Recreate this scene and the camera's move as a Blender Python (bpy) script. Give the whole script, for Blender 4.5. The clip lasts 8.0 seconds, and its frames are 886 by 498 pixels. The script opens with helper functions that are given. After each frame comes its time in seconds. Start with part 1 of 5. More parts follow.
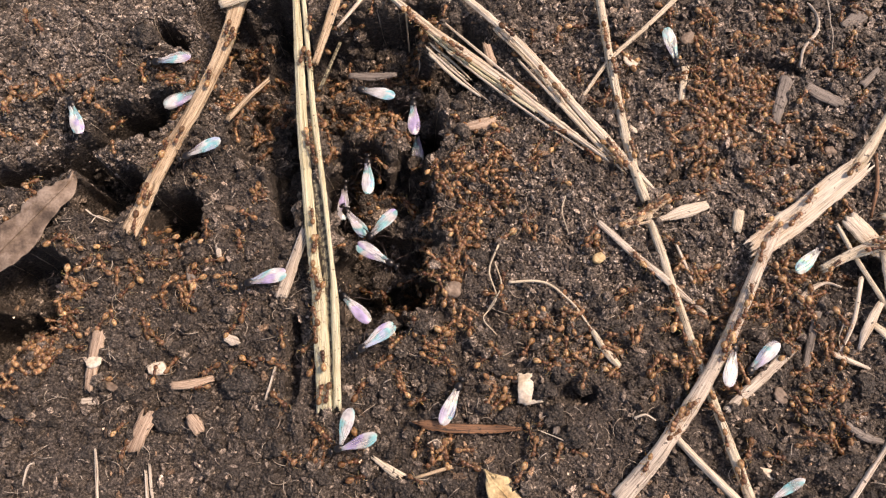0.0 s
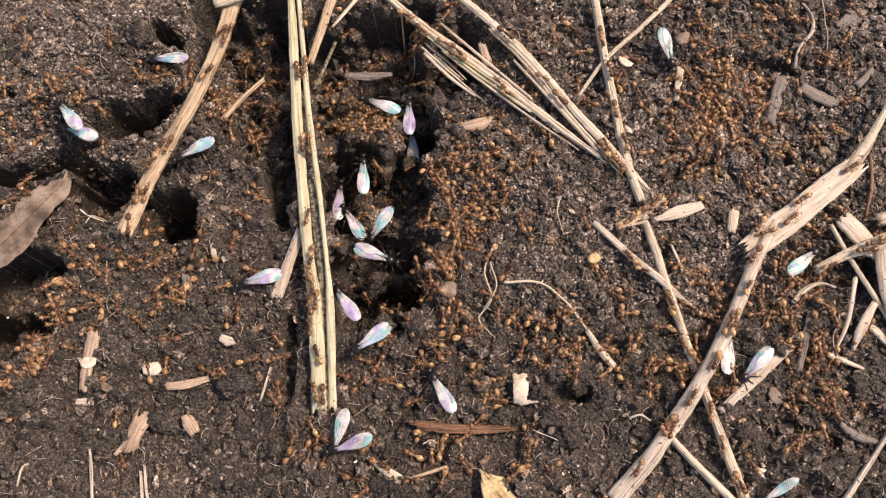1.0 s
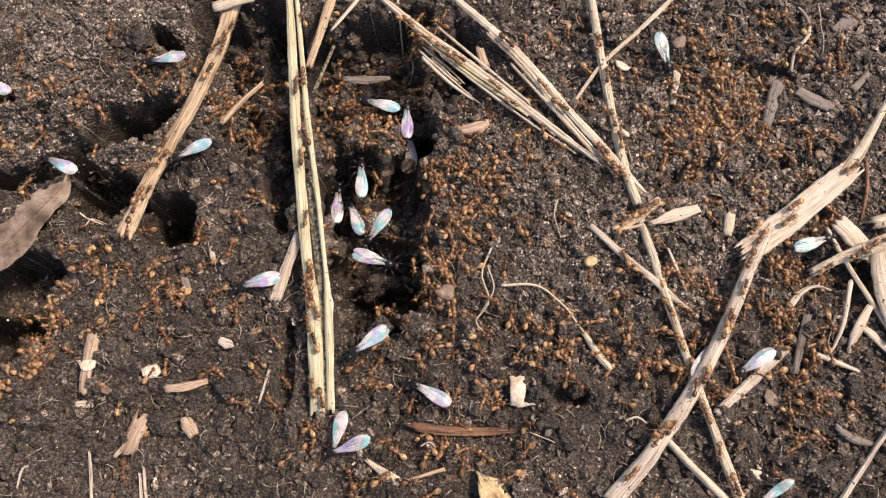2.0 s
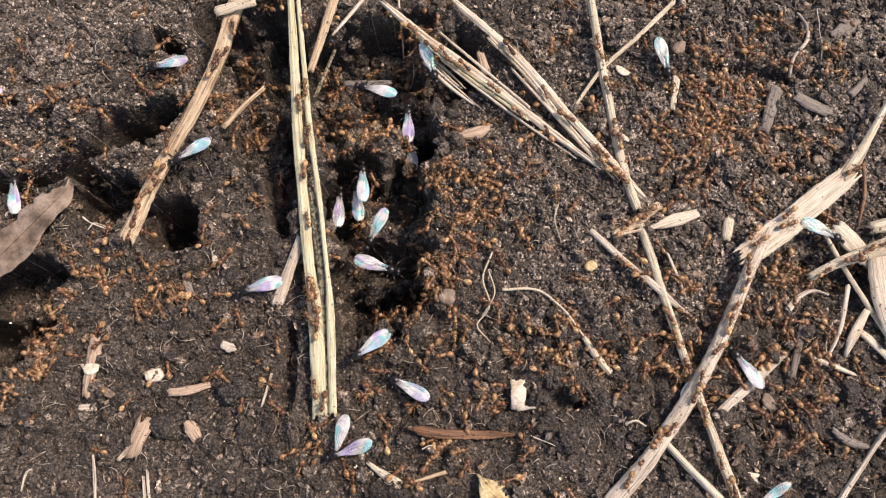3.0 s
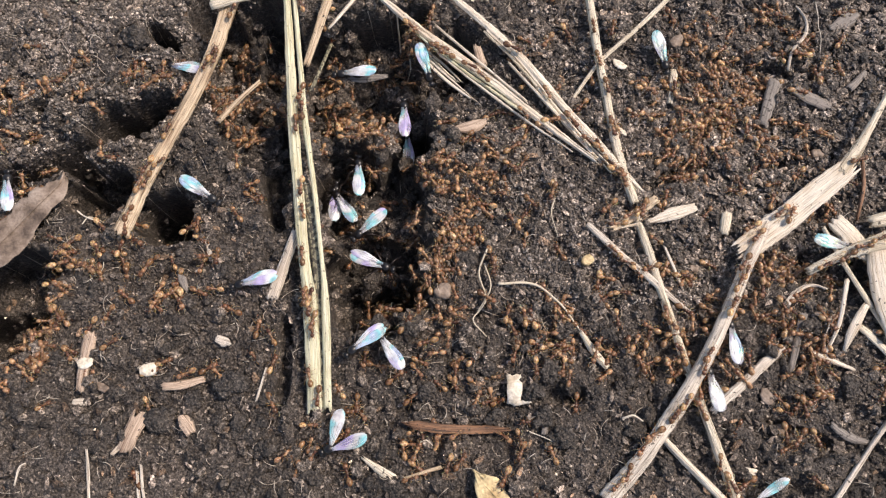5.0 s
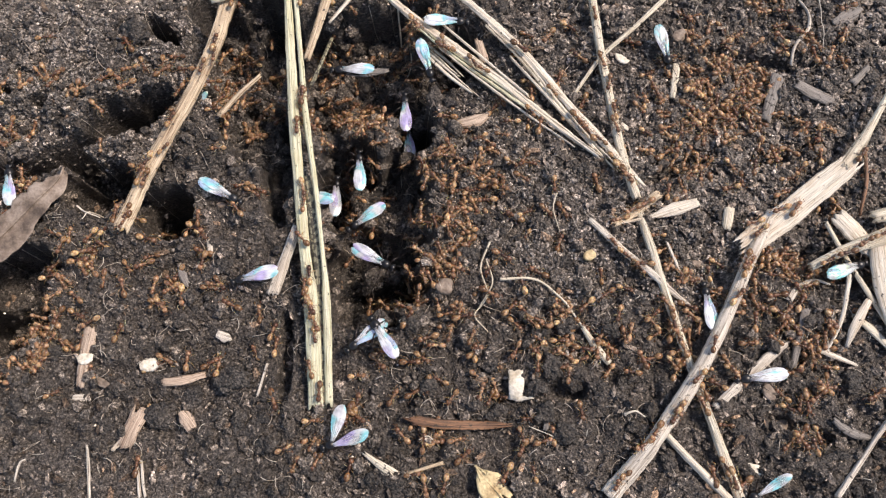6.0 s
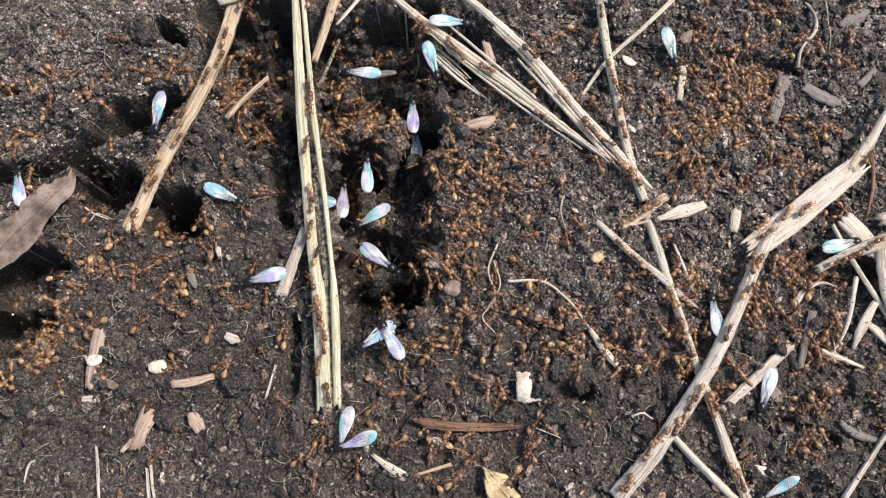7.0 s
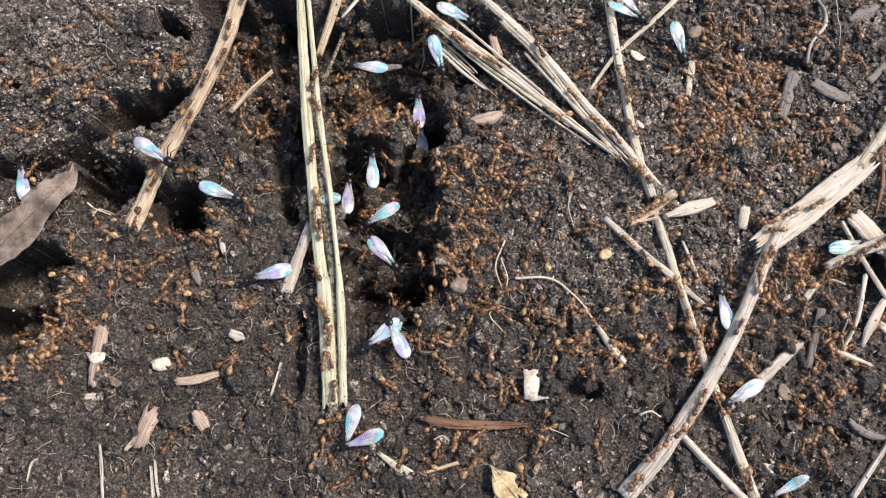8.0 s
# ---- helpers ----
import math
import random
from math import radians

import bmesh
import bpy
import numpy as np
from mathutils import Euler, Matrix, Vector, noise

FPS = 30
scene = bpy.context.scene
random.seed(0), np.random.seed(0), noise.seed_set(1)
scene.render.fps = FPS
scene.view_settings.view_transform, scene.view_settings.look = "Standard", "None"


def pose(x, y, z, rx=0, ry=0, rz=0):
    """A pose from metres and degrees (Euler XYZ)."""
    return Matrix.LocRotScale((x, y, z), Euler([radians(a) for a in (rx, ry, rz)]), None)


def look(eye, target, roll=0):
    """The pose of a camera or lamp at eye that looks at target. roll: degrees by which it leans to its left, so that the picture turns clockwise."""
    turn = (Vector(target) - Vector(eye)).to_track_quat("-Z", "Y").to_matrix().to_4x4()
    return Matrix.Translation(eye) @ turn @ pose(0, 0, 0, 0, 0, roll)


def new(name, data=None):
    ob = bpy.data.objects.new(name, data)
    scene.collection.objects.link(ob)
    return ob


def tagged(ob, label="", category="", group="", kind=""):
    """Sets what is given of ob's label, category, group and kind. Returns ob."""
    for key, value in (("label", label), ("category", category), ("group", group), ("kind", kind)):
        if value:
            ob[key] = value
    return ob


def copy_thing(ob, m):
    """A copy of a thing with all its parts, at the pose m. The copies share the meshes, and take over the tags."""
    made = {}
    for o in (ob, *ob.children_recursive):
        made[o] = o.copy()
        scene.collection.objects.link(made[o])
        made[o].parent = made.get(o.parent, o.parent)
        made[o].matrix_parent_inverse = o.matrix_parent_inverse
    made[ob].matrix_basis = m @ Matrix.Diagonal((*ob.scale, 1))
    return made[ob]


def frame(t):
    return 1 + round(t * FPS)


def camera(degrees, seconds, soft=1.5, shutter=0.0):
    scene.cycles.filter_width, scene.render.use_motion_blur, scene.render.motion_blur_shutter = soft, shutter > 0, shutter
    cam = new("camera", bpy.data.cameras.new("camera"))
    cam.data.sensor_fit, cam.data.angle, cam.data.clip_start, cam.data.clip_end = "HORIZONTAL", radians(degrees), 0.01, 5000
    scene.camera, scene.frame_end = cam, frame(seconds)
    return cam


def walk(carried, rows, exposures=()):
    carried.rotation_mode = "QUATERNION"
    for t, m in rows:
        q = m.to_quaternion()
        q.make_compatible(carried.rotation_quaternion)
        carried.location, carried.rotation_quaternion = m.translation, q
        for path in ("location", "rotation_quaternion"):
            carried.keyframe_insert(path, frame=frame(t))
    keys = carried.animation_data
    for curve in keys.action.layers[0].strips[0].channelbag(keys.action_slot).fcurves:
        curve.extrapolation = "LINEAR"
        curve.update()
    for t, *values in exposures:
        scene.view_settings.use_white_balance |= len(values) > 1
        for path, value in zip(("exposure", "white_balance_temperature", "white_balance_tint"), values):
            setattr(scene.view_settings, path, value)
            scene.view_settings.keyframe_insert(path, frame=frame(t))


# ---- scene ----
# the camera and its walk
cam = camera(60.96, 8.0, soft=1.25, shutter=0.5)
PATH = [
    (0, (-0.00014, -0.03496, 0.12649), (-0.00117, -0.00136, 0.00092), -1.76),
    (0.1, (-0.00010, -0.03500, 0.12640), (-0.00110, -0.00126, 0.00086), -1.72),
    (0.2, (-0.00010, -0.03500, 0.12650), (-0.00110, -0.00126, 0.00096), -1.72),
    (0.3, (-0.00010, -0.03500, 0.12660), (-0.00107, -0.00131, 0.00105), -1.67),
    (0.4, (-0.00000, -0.03490, 0.12660), (-0.00094, -0.00121, 0.00105), -1.60),
    (0.5, (0.00001, -0.03480, 0.12681), (-0.00086, -0.00128, 0.00121), -1.51),
    (0.6, (-0.00000, -0.03480, 0.12660), (-0.00074, -0.00120, 0.00102), -1.27),
    (0.7, (-0.00000, -0.03470, 0.12660), (-0.00061, -0.00119, 0.00099), -1.06),
    (0.8, (-0.00000, -0.03460, 0.12650), (-0.00047, -0.00119, 0.00087), -0.83),
    (0.9, (-0.00010, -0.03460, 0.12650), (-0.00046, -0.00128, 0.00084), -0.66),
    (1, (-0.00002, -0.03446, 0.12662), (-0.00036, -0.00131, 0.00091), -0.62),
    (1.1, (0.00000, -0.03460, 0.12650), (-0.00035, -0.00128, 0.00084), -0.64),
    (1.2, (0.00020, -0.03460, 0.12650), (-0.00022, -0.00124, 0.00085), -0.75),
    (1.3, (0.00040, -0.03460, 0.12660), (-0.00009, -0.00119, 0.00097), -0.88),
    (1.4, (0.00060, -0.03460, 0.12660), (0.00004, -0.00114, 0.00098), -0.98),
    (1.5, (0.00067, -0.03453, 0.12689), (0.00007, -0.00118, 0.00124), -1.05),
    (1.6, (0.00060, -0.03460, 0.12680), (0.00003, -0.00114, 0.00118), -1.01),
    (1.7, (0.00060, -0.03450, 0.12700), (0.00005, -0.00109, 0.00137), -0.96),
    (1.8, (0.00050, -0.03440, 0.12710), (0.00001, -0.00104, 0.00145), -0.87),
    (1.9, (0.00050, -0.03430, 0.12730), (0.00007, -0.00099, 0.00164), -0.76),
    (2, (0.00040, -0.03420, 0.12740), (0.00004, -0.00098, 0.00172), -0.65),
    (2.1, (0.00030, -0.03400, 0.12760), (0.00001, -0.00088, 0.00189), -0.52),
    (2.2, (0.00020, -0.03390, 0.12770), (-0.00001, -0.00088, 0.00196), -0.38),
    (2.3, (0.00010, -0.03370, 0.12790), (-0.00003, -0.00078, 0.00214), -0.25),
    (2.4, (-0.00000, -0.03350, 0.12800), (-0.00004, -0.00063, 0.00223), -0.09),
    (2.5, (-0.00010, -0.03340, 0.12820), (-0.00006, -0.00063, 0.00240), 0.05),
    (2.6, (-0.00020, -0.03320, 0.12830), (-0.00010, -0.00053, 0.00247), 0.16),
    (2.7, (-0.00030, -0.03310, 0.12840), (-0.00013, -0.00048, 0.00256), 0.27),
    (2.8, (-0.00040, -0.03300, 0.12840), (-0.00019, -0.00043, 0.00255), 0.34),
    (2.9, (-0.00040, -0.03300, 0.12850), (-0.00017, -0.00048, 0.00263), 0.39),
    (3, (-0.00039, -0.03283, 0.12867), (-0.00016, -0.00046, 0.00277), 0.40),
    (3.1, (-0.00040, -0.03300, 0.12850), (-0.00018, -0.00048, 0.00263), 0.37),
    (3.2, (-0.00030, -0.03310, 0.12850), (-0.00013, -0.00048, 0.00266), 0.28),
    (3.3, (-0.00010, -0.03330, 0.12840), (-0.00001, -0.00063, 0.00257), 0.15),
    (3.4, (-0.00000, -0.03340, 0.12840), (0.00004, -0.00063, 0.00260), 0.07),
    (3.5, (0.00004, -0.03337, 0.12857), (0.00004, -0.00074, 0.00274), -0.00),
    (3.6, (0.00000, -0.03350, 0.12840), (0.00004, -0.00073, 0.00260), 0.07),
    (3.7, (0.00000, -0.03340, 0.12840), (0.00010, -0.00073, 0.00257), 0.18),
    (3.8, (0.00000, -0.03340, 0.12840), (0.00018, -0.00078, 0.00256), 0.32),
    (3.9, (0.00000, -0.03340, 0.12840), (0.00025, -0.00088, 0.00253), 0.43),
    (4, (0.00006, -0.03326, 0.12862), (0.00031, -0.00090, 0.00271), 0.45),
    (4.1, (0.00010, -0.03340, 0.12840), (0.00032, -0.00088, 0.00253), 0.38),
    (4.2, (0.00030, -0.03350, 0.12840), (0.00042, -0.00093, 0.00255), 0.20),
    (4.3, (0.00050, -0.03370, 0.12830), (0.00049, -0.00103, 0.00247), -0.02),
    (4.4, (0.00060, -0.03380, 0.12820), (0.00048, -0.00108, 0.00239), -0.20),
    (4.5, (0.00074, -0.03376, 0.12827), (0.00056, -0.00118, 0.00242), -0.30),
    (4.6, (0.00070, -0.03390, 0.12800), (0.00054, -0.00118, 0.00219), -0.26),
    (4.7, (0.00070, -0.03390, 0.12790), (0.00054, -0.00118, 0.00209), -0.26),
    (4.8, (0.00070, -0.03400, 0.12780), (0.00054, -0.00128, 0.00199), -0.25),
    (4.9, (0.00070, -0.03400, 0.12770), (0.00054, -0.00128, 0.00189), -0.25),
    (5, (0.00070, -0.03400, 0.12760), (0.00054, -0.00128, 0.00179), -0.25),
    (5.1, (0.00070, -0.03400, 0.12750), (0.00054, -0.00133, 0.00167), -0.25),
    (5.2, (0.00070, -0.03400, 0.12740), (0.00056, -0.00133, 0.00157), -0.22),
    (5.3, (0.00060, -0.03400, 0.12730), (0.00047, -0.00138, 0.00146), -0.20),
    (5.4, (0.00060, -0.03400, 0.12720), (0.00048, -0.00138, 0.00136), -0.18),
    (5.5, (0.00060, -0.03410, 0.12710), (0.00050, -0.00153, 0.00125), -0.15),
    (5.6, (0.00050, -0.03410, 0.12700), (0.00042, -0.00158, 0.00113), -0.11),
    (5.7, (0.00050, -0.03410, 0.12700), (0.00045, -0.00168, 0.00111), -0.06),
    (5.8, (0.00040, -0.03410, 0.12700), (0.00037, -0.00173, 0.00109), -0.01),
    (5.9, (0.00030, -0.03410, 0.12690), (0.00031, -0.00183, 0.00097), 0.06),
    (6, (0.00025, -0.03397, 0.12708), (0.00029, -0.00195, 0.00108), 0.10),
    (6.1, (0.00010, -0.03400, 0.12700), (0.00023, -0.00198, 0.00100), 0.28),
    (6.2, (-0.00020, -0.03380, 0.12710), (0.00006, -0.00194, 0.00106), 0.52),
    (6.3, (-0.00050, -0.03360, 0.12720), (-0.00011, -0.00195, 0.00111), 0.76),
    (6.4, (-0.00080, -0.03340, 0.12730), (-0.00029, -0.00185, 0.00119), 0.98),
    (6.5, (-0.00095, -0.03318, 0.12756), (-0.00042, -0.00183, 0.00140), 1.04),
    (6.6, (-0.00110, -0.03330, 0.12740), (-0.00059, -0.00180, 0.00127), 0.99),
    (6.7, (-0.00110, -0.03330, 0.12740), (-0.00068, -0.00175, 0.00129), 0.82),
    (6.8, (-0.00110, -0.03330, 0.12740), (-0.00080, -0.00170, 0.00130), 0.61),
    (6.9, (-0.00120, -0.03330, 0.12740), (-0.00099, -0.00170, 0.00130), 0.45),
    (7, (-0.00119, -0.03318, 0.12761), (-0.00104, -0.00169, 0.00148), 0.35),
    (7.1, (-0.00140, -0.03320, 0.12740), (-0.00122, -0.00160, 0.00130), 0.43),
    (7.2, (-0.00150, -0.03320, 0.12740), (-0.00127, -0.00170, 0.00127), 0.54),
    (7.3, (-0.00180, -0.03300, 0.12730), (-0.00150, -0.00161, 0.00115), 0.68),
    (7.4, (-0.00200, -0.03290, 0.12720), (-0.00161, -0.00166, 0.00101), 0.87),
    (7.5, (-0.00223, -0.03266, 0.12730), (-0.00175, -0.00170, 0.00104), 1.04),
    (7.6, (-0.00250, -0.03260, 0.12700), (-0.00192, -0.00168, 0.00073), 1.24),
    (7.7, (-0.00260, -0.03250, 0.12690), (-0.00194, -0.00169, 0.00060), 1.39),
    (7.8, (-0.00280, -0.03250, 0.12670), (-0.00206, -0.00185, 0.00037), 1.54),
    (7.9, (-0.00290, -0.03240, 0.12660), (-0.00209, -0.00186, 0.00024), 1.66),
    (8, (-0.00304, -0.03222, 0.12658), (-0.00217, -0.00199, 0.00015), 1.79),
]
EXPOSURES = [(0, 0.28, 8800, 27), (3.5, 0.31, 7850, 20), (8, 0.35, 6950, 15)]
walk(cam, [(t, look(eye, target, roll)) for t, eye, target, roll in PATH], EXPOSURES)

MM = 0.001

# ---- world and light ----
AZ, EL = radians(20), radians(54)          # sun: towards +x, a little +y
world = bpy.data.worlds.new("sky")
scene.world = world
world.use_nodes = True
wn = world.node_tree.nodes
sky = wn.new("ShaderNodeTexSky")
sky.sky_type, sky.sun_disc = "NISHITA", False
sky.sun_elevation, sky.sun_rotation = EL, radians(90) - AZ
world.node_tree.links.new(sky.outputs[0], wn["Background"].inputs[0])
wn["Background"].inputs[1].default_value = 0.15
sun = new("sun", bpy.data.lights.new("sun", "SUN"))
sun.data.energy, sun.data.angle, sun.data.color = 3.4, radians(9), (1.0, 0.95, 0.88)
sun.matrix_world = look((math.cos(AZ) * math.cos(EL), math.sin(AZ) * math.cos(EL), math.sin(EL)), (0, 0, 0))


# ---- materials ----
def shader(name):
    m = bpy.data.materials.new(name)
    m.use_nodes = True
    nt = m.node_tree
    return m, nt, nt.nodes["Principled BSDF"]


def node(nt, kind, **values):
    n = nt.nodes.new("ShaderNode" + kind)
    for key, v in values.items():
        n.inputs[key.replace("_", " ")].default_value = v
    return n


def ramp(nt, source, stops):
    r = nt.nodes.new("ShaderNodeValToRGB")
    while len(r.color_ramp.elements) < len(stops):
        r.color_ramp.elements.new(0.5)
    for e, (at, c) in zip(r.color_ramp.elements, stops):
        e.position, e.color = at, (*c, 1)
    nt.links.new(source, r.inputs[0])
    return r.outputs[0]


def blend(nt, kind, fac, a, b):
    m = nt.nodes.new("ShaderNodeMix")
    m.data_type, m.blend_type = "RGBA", kind
    for socket, v in ((m.inputs[0], fac), (m.inputs[6], a), (m.inputs[7], b)):
        if isinstance(v, bpy.types.NodeSocket):
            nt.links.new(v, socket)
        else:
            socket.default_value = v
    return m.outputs[2]


def bump(nt, bsdf, height, strength, distance):
    b = node(nt, "Bump", Strength=strength, Distance=distance)
    nt.links.new(height, b.inputs["Height"])
    nt.links.new(b.outputs[0], bsdf.inputs["Normal"])


def soil_material(name, dark, mid, pale, island=False):
    m, nt, p = shader(name)
    co = nt.nodes.new("ShaderNodeTexCoord").outputs["Object"]
    big = node(nt, "TexNoise", Scale=60.0, Detail=5.0)
    fine = node(nt, "TexNoise", Scale=2600.0, Detail=4.0, Roughness=0.75)
    warp = node(nt, "TexNoise", Scale=1500.0, Detail=2.0)
    for n in (big, fine, warp):
        nt.links.new(co, n.inputs["Vector"])
    grain = node(nt, "TexVoronoi", Scale=1900.0)
    nt.links.new(blend(nt, "LINEAR_LIGHT", 0.0004, co, warp.outputs["Color"]), grain.inputs["Vector"])
    c = ramp(nt, fine.outputs[0], [(0.36, dark), (0.50, mid), (0.68, pale)])
    tone = ramp(nt, big.outputs[0], [(0.30, (0.55, 0.53, 0.50)), (0.70, (1.25, 1.20, 1.15))])
    c = blend(nt, "MULTIPLY", 1.0, c, tone)
    c = blend(nt, "MULTIPLY", 1.0, c, ramp(nt, grain.outputs["Color"], [(0.1, (0.55, 0.54, 0.53)), (0.6, (1.05, 1.04, 1.03)), (0.95, (1.75, 1.73, 1.71))]))
    if island:
        geo = nt.nodes.new("ShaderNodeNewGeometry").outputs["Random Per Island"]
        c = blend(nt, "MULTIPLY", 1.0, c, ramp(nt, geo, [(0.0, (0.45, 0.44, 0.43)), (0.55, (1.1, 1.06, 1.02)), (0.88, (2.0, 1.95, 1.9)), (1.0, (3.8, 3.6, 3.4))]))
    nt.links.new(c, p.inputs["Base Color"])
    nt.links.new(ramp(nt, fine.outputs[0], [(0.25, (0.28,) * 3), (0.75, (0.72,) * 3)]), p.inputs["Roughness"])
    domes = ramp(nt, grain.outputs["Distance"], [(0.0, (1, 1, 1)), (0.75, (0, 0, 0))])
    bump(nt, p, blend(nt, "ADD", 0.8, domes, fine.outputs[0]), 1.0, 0.00035)
    return m


def straw_material(name, pale, mid, dark, stain, specks):
    """Dry stem: fibres run along v of the UV map, in millimetres."""
    m, nt, p = shader(name)
    tc = nt.nodes.new("ShaderNodeTexCoord")
    uv = nt.nodes.new("ShaderNodeMapping")
    uv.inputs["Scale"].default_value = (3.8, 0.09, 1.0)
    nt.links.new(tc.outputs["UV"], uv.inputs[0])
    fibre = node(nt, "TexNoise", Scale=1.0, Detail=6.0, Roughness=0.65)
    nt.links.new(uv.outputs[0], fibre.inputs["Vector"])
    blotch = node(nt, "TexNoise", Scale=160.0, Detail=4.0)
    speck = node(nt, "TexNoise", Scale=1500.0, Detail=2.0)
    for n in (blotch, speck):
        nt.links.new(tc.outputs["Object"], n.inputs["Vector"])
    uv2 = nt.nodes.new("ShaderNodeMapping")
    uv2.inputs["Scale"].default_value = (12.0, 0.22, 1.0)
    nt.links.new(tc.outputs["UV"], uv2.inputs[0])
    hair = node(nt, "TexNoise", Scale=1.0, Detail=3.0)
    nt.links.new(uv2.outputs[0], hair.inputs["Vector"])
    # fibre grain; its dark streaks also paint the shaded gaps between split strands
    c = ramp(nt, fibre.outputs[0], [(0.34, dark), (0.43, mid), (0.57, pale)])
    c = blend(nt, "MULTIPLY", 1.0, c, ramp(nt, hair.outputs[0], [(0.32, (0.50, 0.48, 0.45)), (0.54, (1.14, 1.13, 1.11))]))
    c = blend(nt, "MIX", ramp(nt, blotch.outputs[0], [(0.52, (0, 0, 0)), (0.74, (0.55,) * 3)]), c, (*stain, 1))
    c = blend(nt, "MIX", ramp(nt, speck.outputs[0], [(specks, (0, 0, 0)), (specks + 0.05, (0.9,) * 3)]), c, (0.03, 0.025, 0.02, 1))
    nt.links.new(c, p.inputs["Base Color"])
    p.inputs["Roughness"].default_value = 0.62
    bump(nt, p, hair.outputs[0], 0.6, 0.0003)
    return m


def husk_material(name, pale, mid, dark):
    m, nt, p = shader(name)
    co = nt.nodes.new("ShaderNodeTexCoord").outputs["Object"]
    blotch = node(nt, "TexNoise", Scale=330.0, Detail=5.0, Roughness=0.6)
    fine = node(nt, "TexNoise", Scale=2200.0, Detail=3.0)
    for n in (blotch, fine):
        nt.links.new(co, n.inputs["Vector"])
    c = ramp(nt, blotch.outputs[0], [(0.30, dark), (0.46, mid), (0.62, pale)])
    c = blend(nt, "MULTIPLY", 1.0, c, ramp(nt, fine.outputs[0], [(0.3, (0.75, 0.73, 0.70)), (0.6, (1.05, 1.04, 1.02))]))
    nt.links.new(c, p.inputs["Base Color"])
    p.inputs["Roughness"].default_value = 0.6
    bump(nt, p, fine.outputs[0], 0.5, 0.0003)
    return m


def skin_material(name, base, second, rough, scale=900.0, soft=0.0, island=False):
    m, nt, p = shader(name)
    co = nt.nodes.new("ShaderNodeTexCoord").outputs["Object"]
    n = node(nt, "TexNoise", Scale=scale, Detail=3.0)
    nt.links.new(co, n.inputs["Vector"])
    rnd = nt.nodes.new("ShaderNodeNewGeometry").outputs["Random Per Island"] if island else nt.nodes.new("ShaderNodeObjectInfo").outputs["Random"]
    c = ramp(nt, n.outputs[0], [(0.38, second), (0.60, base)])
    c = blend(nt, "MULTIPLY", 1.0, c, ramp(nt, rnd, [(0.0, (0.30, 0.24, 0.22)), (0.45, (0.70, 0.66, 0.66)), (0.8, (1.0, 1.02, 1.05)), (1.0, (1.5, 1.65, 1.75))]))
    nt.links.new(c, p.inputs["Base Color"])
    p.inputs["Roughness"].default_value = rough
    p.inputs["Subsurface Weight"].default_value = soft
    p.inputs["Subsurface Radius"].default_value = (1.0, 0.45, 0.2)
    p.inputs["Subsurface Scale"].default_value = 0.0006
    bump(nt, p, n.outputs[0], 0.15, 0.0001)
    return m


def wing_material():
    m, nt, p = shader("wing_membrane")
    co = nt.nodes.new("ShaderNodeTexCoord").outputs["Object"]
    n = node(nt, "TexNoise", Scale=260.0, Detail=1.5)
    rnd = nt.nodes.new("ShaderNodeObjectInfo").outputs["Random"]
    shift = nt.nodes.new("ShaderNodeVectorMath")
    nt.links.new(co, shift.inputs[0])
    nt.links.new(rnd, shift.inputs[1])
    nt.links.new(shift.outputs[0], n.inputs["Vector"])
    # iridescent sheen and white sky reflection, painted into the base colour by noise
    c = ramp(nt, n.outputs[0], [(0.34, (0.64, 0.55, 0.88)), (0.43, (0.88, 0.89, 0.94)), (0.51, (0.91, 0.92, 0.94)), (0.57, (0.30, 0.80, 0.86)), (0.66, (0.58, 0.70, 0.94))])
    nt.links.new(c, p.inputs["Base Color"])
    p.inputs["Roughness"].default_value = 0.22
    clear = node(nt, "TexNoise", Scale=420.0, Detail=3.0)
    nt.links.new(shift.outputs[0], clear.inputs["Vector"])
    nt.links.new(ramp(nt, clear.outputs[0], [(0.35, (0.28,) * 3), (0.64, (0.82,) * 3)]), p.inputs["Alpha"])
    p.inputs["Thin Film Thickness"].default_value = 420
    p.inputs["Thin Film IOR"].default_value = 1.7
    return m


# pale tone: lighter soil specks, raised further to paint in small glints
SOIL = soil_material("soil", (0.010, 0.0085, 0.0075), (0.062, 0.053, 0.046), (0.23, 0.205, 0.185))
CRUMB = soil_material("soil_crumb", (0.012, 0.0105, 0.0095), (0.075, 0.066, 0.058), (0.29, 0.265, 0.24), True)
CLOD = soil_material("clod_soil", (0.010, 0.0085, 0.0075), (0.055, 0.048, 0.042), (0.20, 0.18, 0.162))
DRY = soil_material("dry_soil", (0.032, 0.029, 0.027), (0.155, 0.142, 0.132), (0.43, 0.405, 0.38), True)
BITS = soil_material("bark_bits", (0.06, 0.042, 0.03), (0.17, 0.12, 0.085), (0.36, 0.27, 0.19), True)
FLAKES = soil_material("litter_flakes", (0.05, 0.045, 0.04), (0.15, 0.13, 0.115), (0.34, 0.31, 0.28), True)
GRIT = soil_material("grit", (0.25, 0.22, 0.18), (0.40, 0.37, 0.32), (0.60, 0.57, 0.52), True)
STRAW = straw_material("pale_straw", (0.70, 0.64, 0.52), (0.53, 0.455, 0.34), (0.15, 0.125, 0.09), (0.40, 0.29, 0.17), 0.64)
GREEN = straw_material("greenish_straw", (0.64, 0.625, 0.475), (0.54, 0.52, 0.34), (0.18, 0.165, 0.09), (0.52, 0.44, 0.25), 0.68)
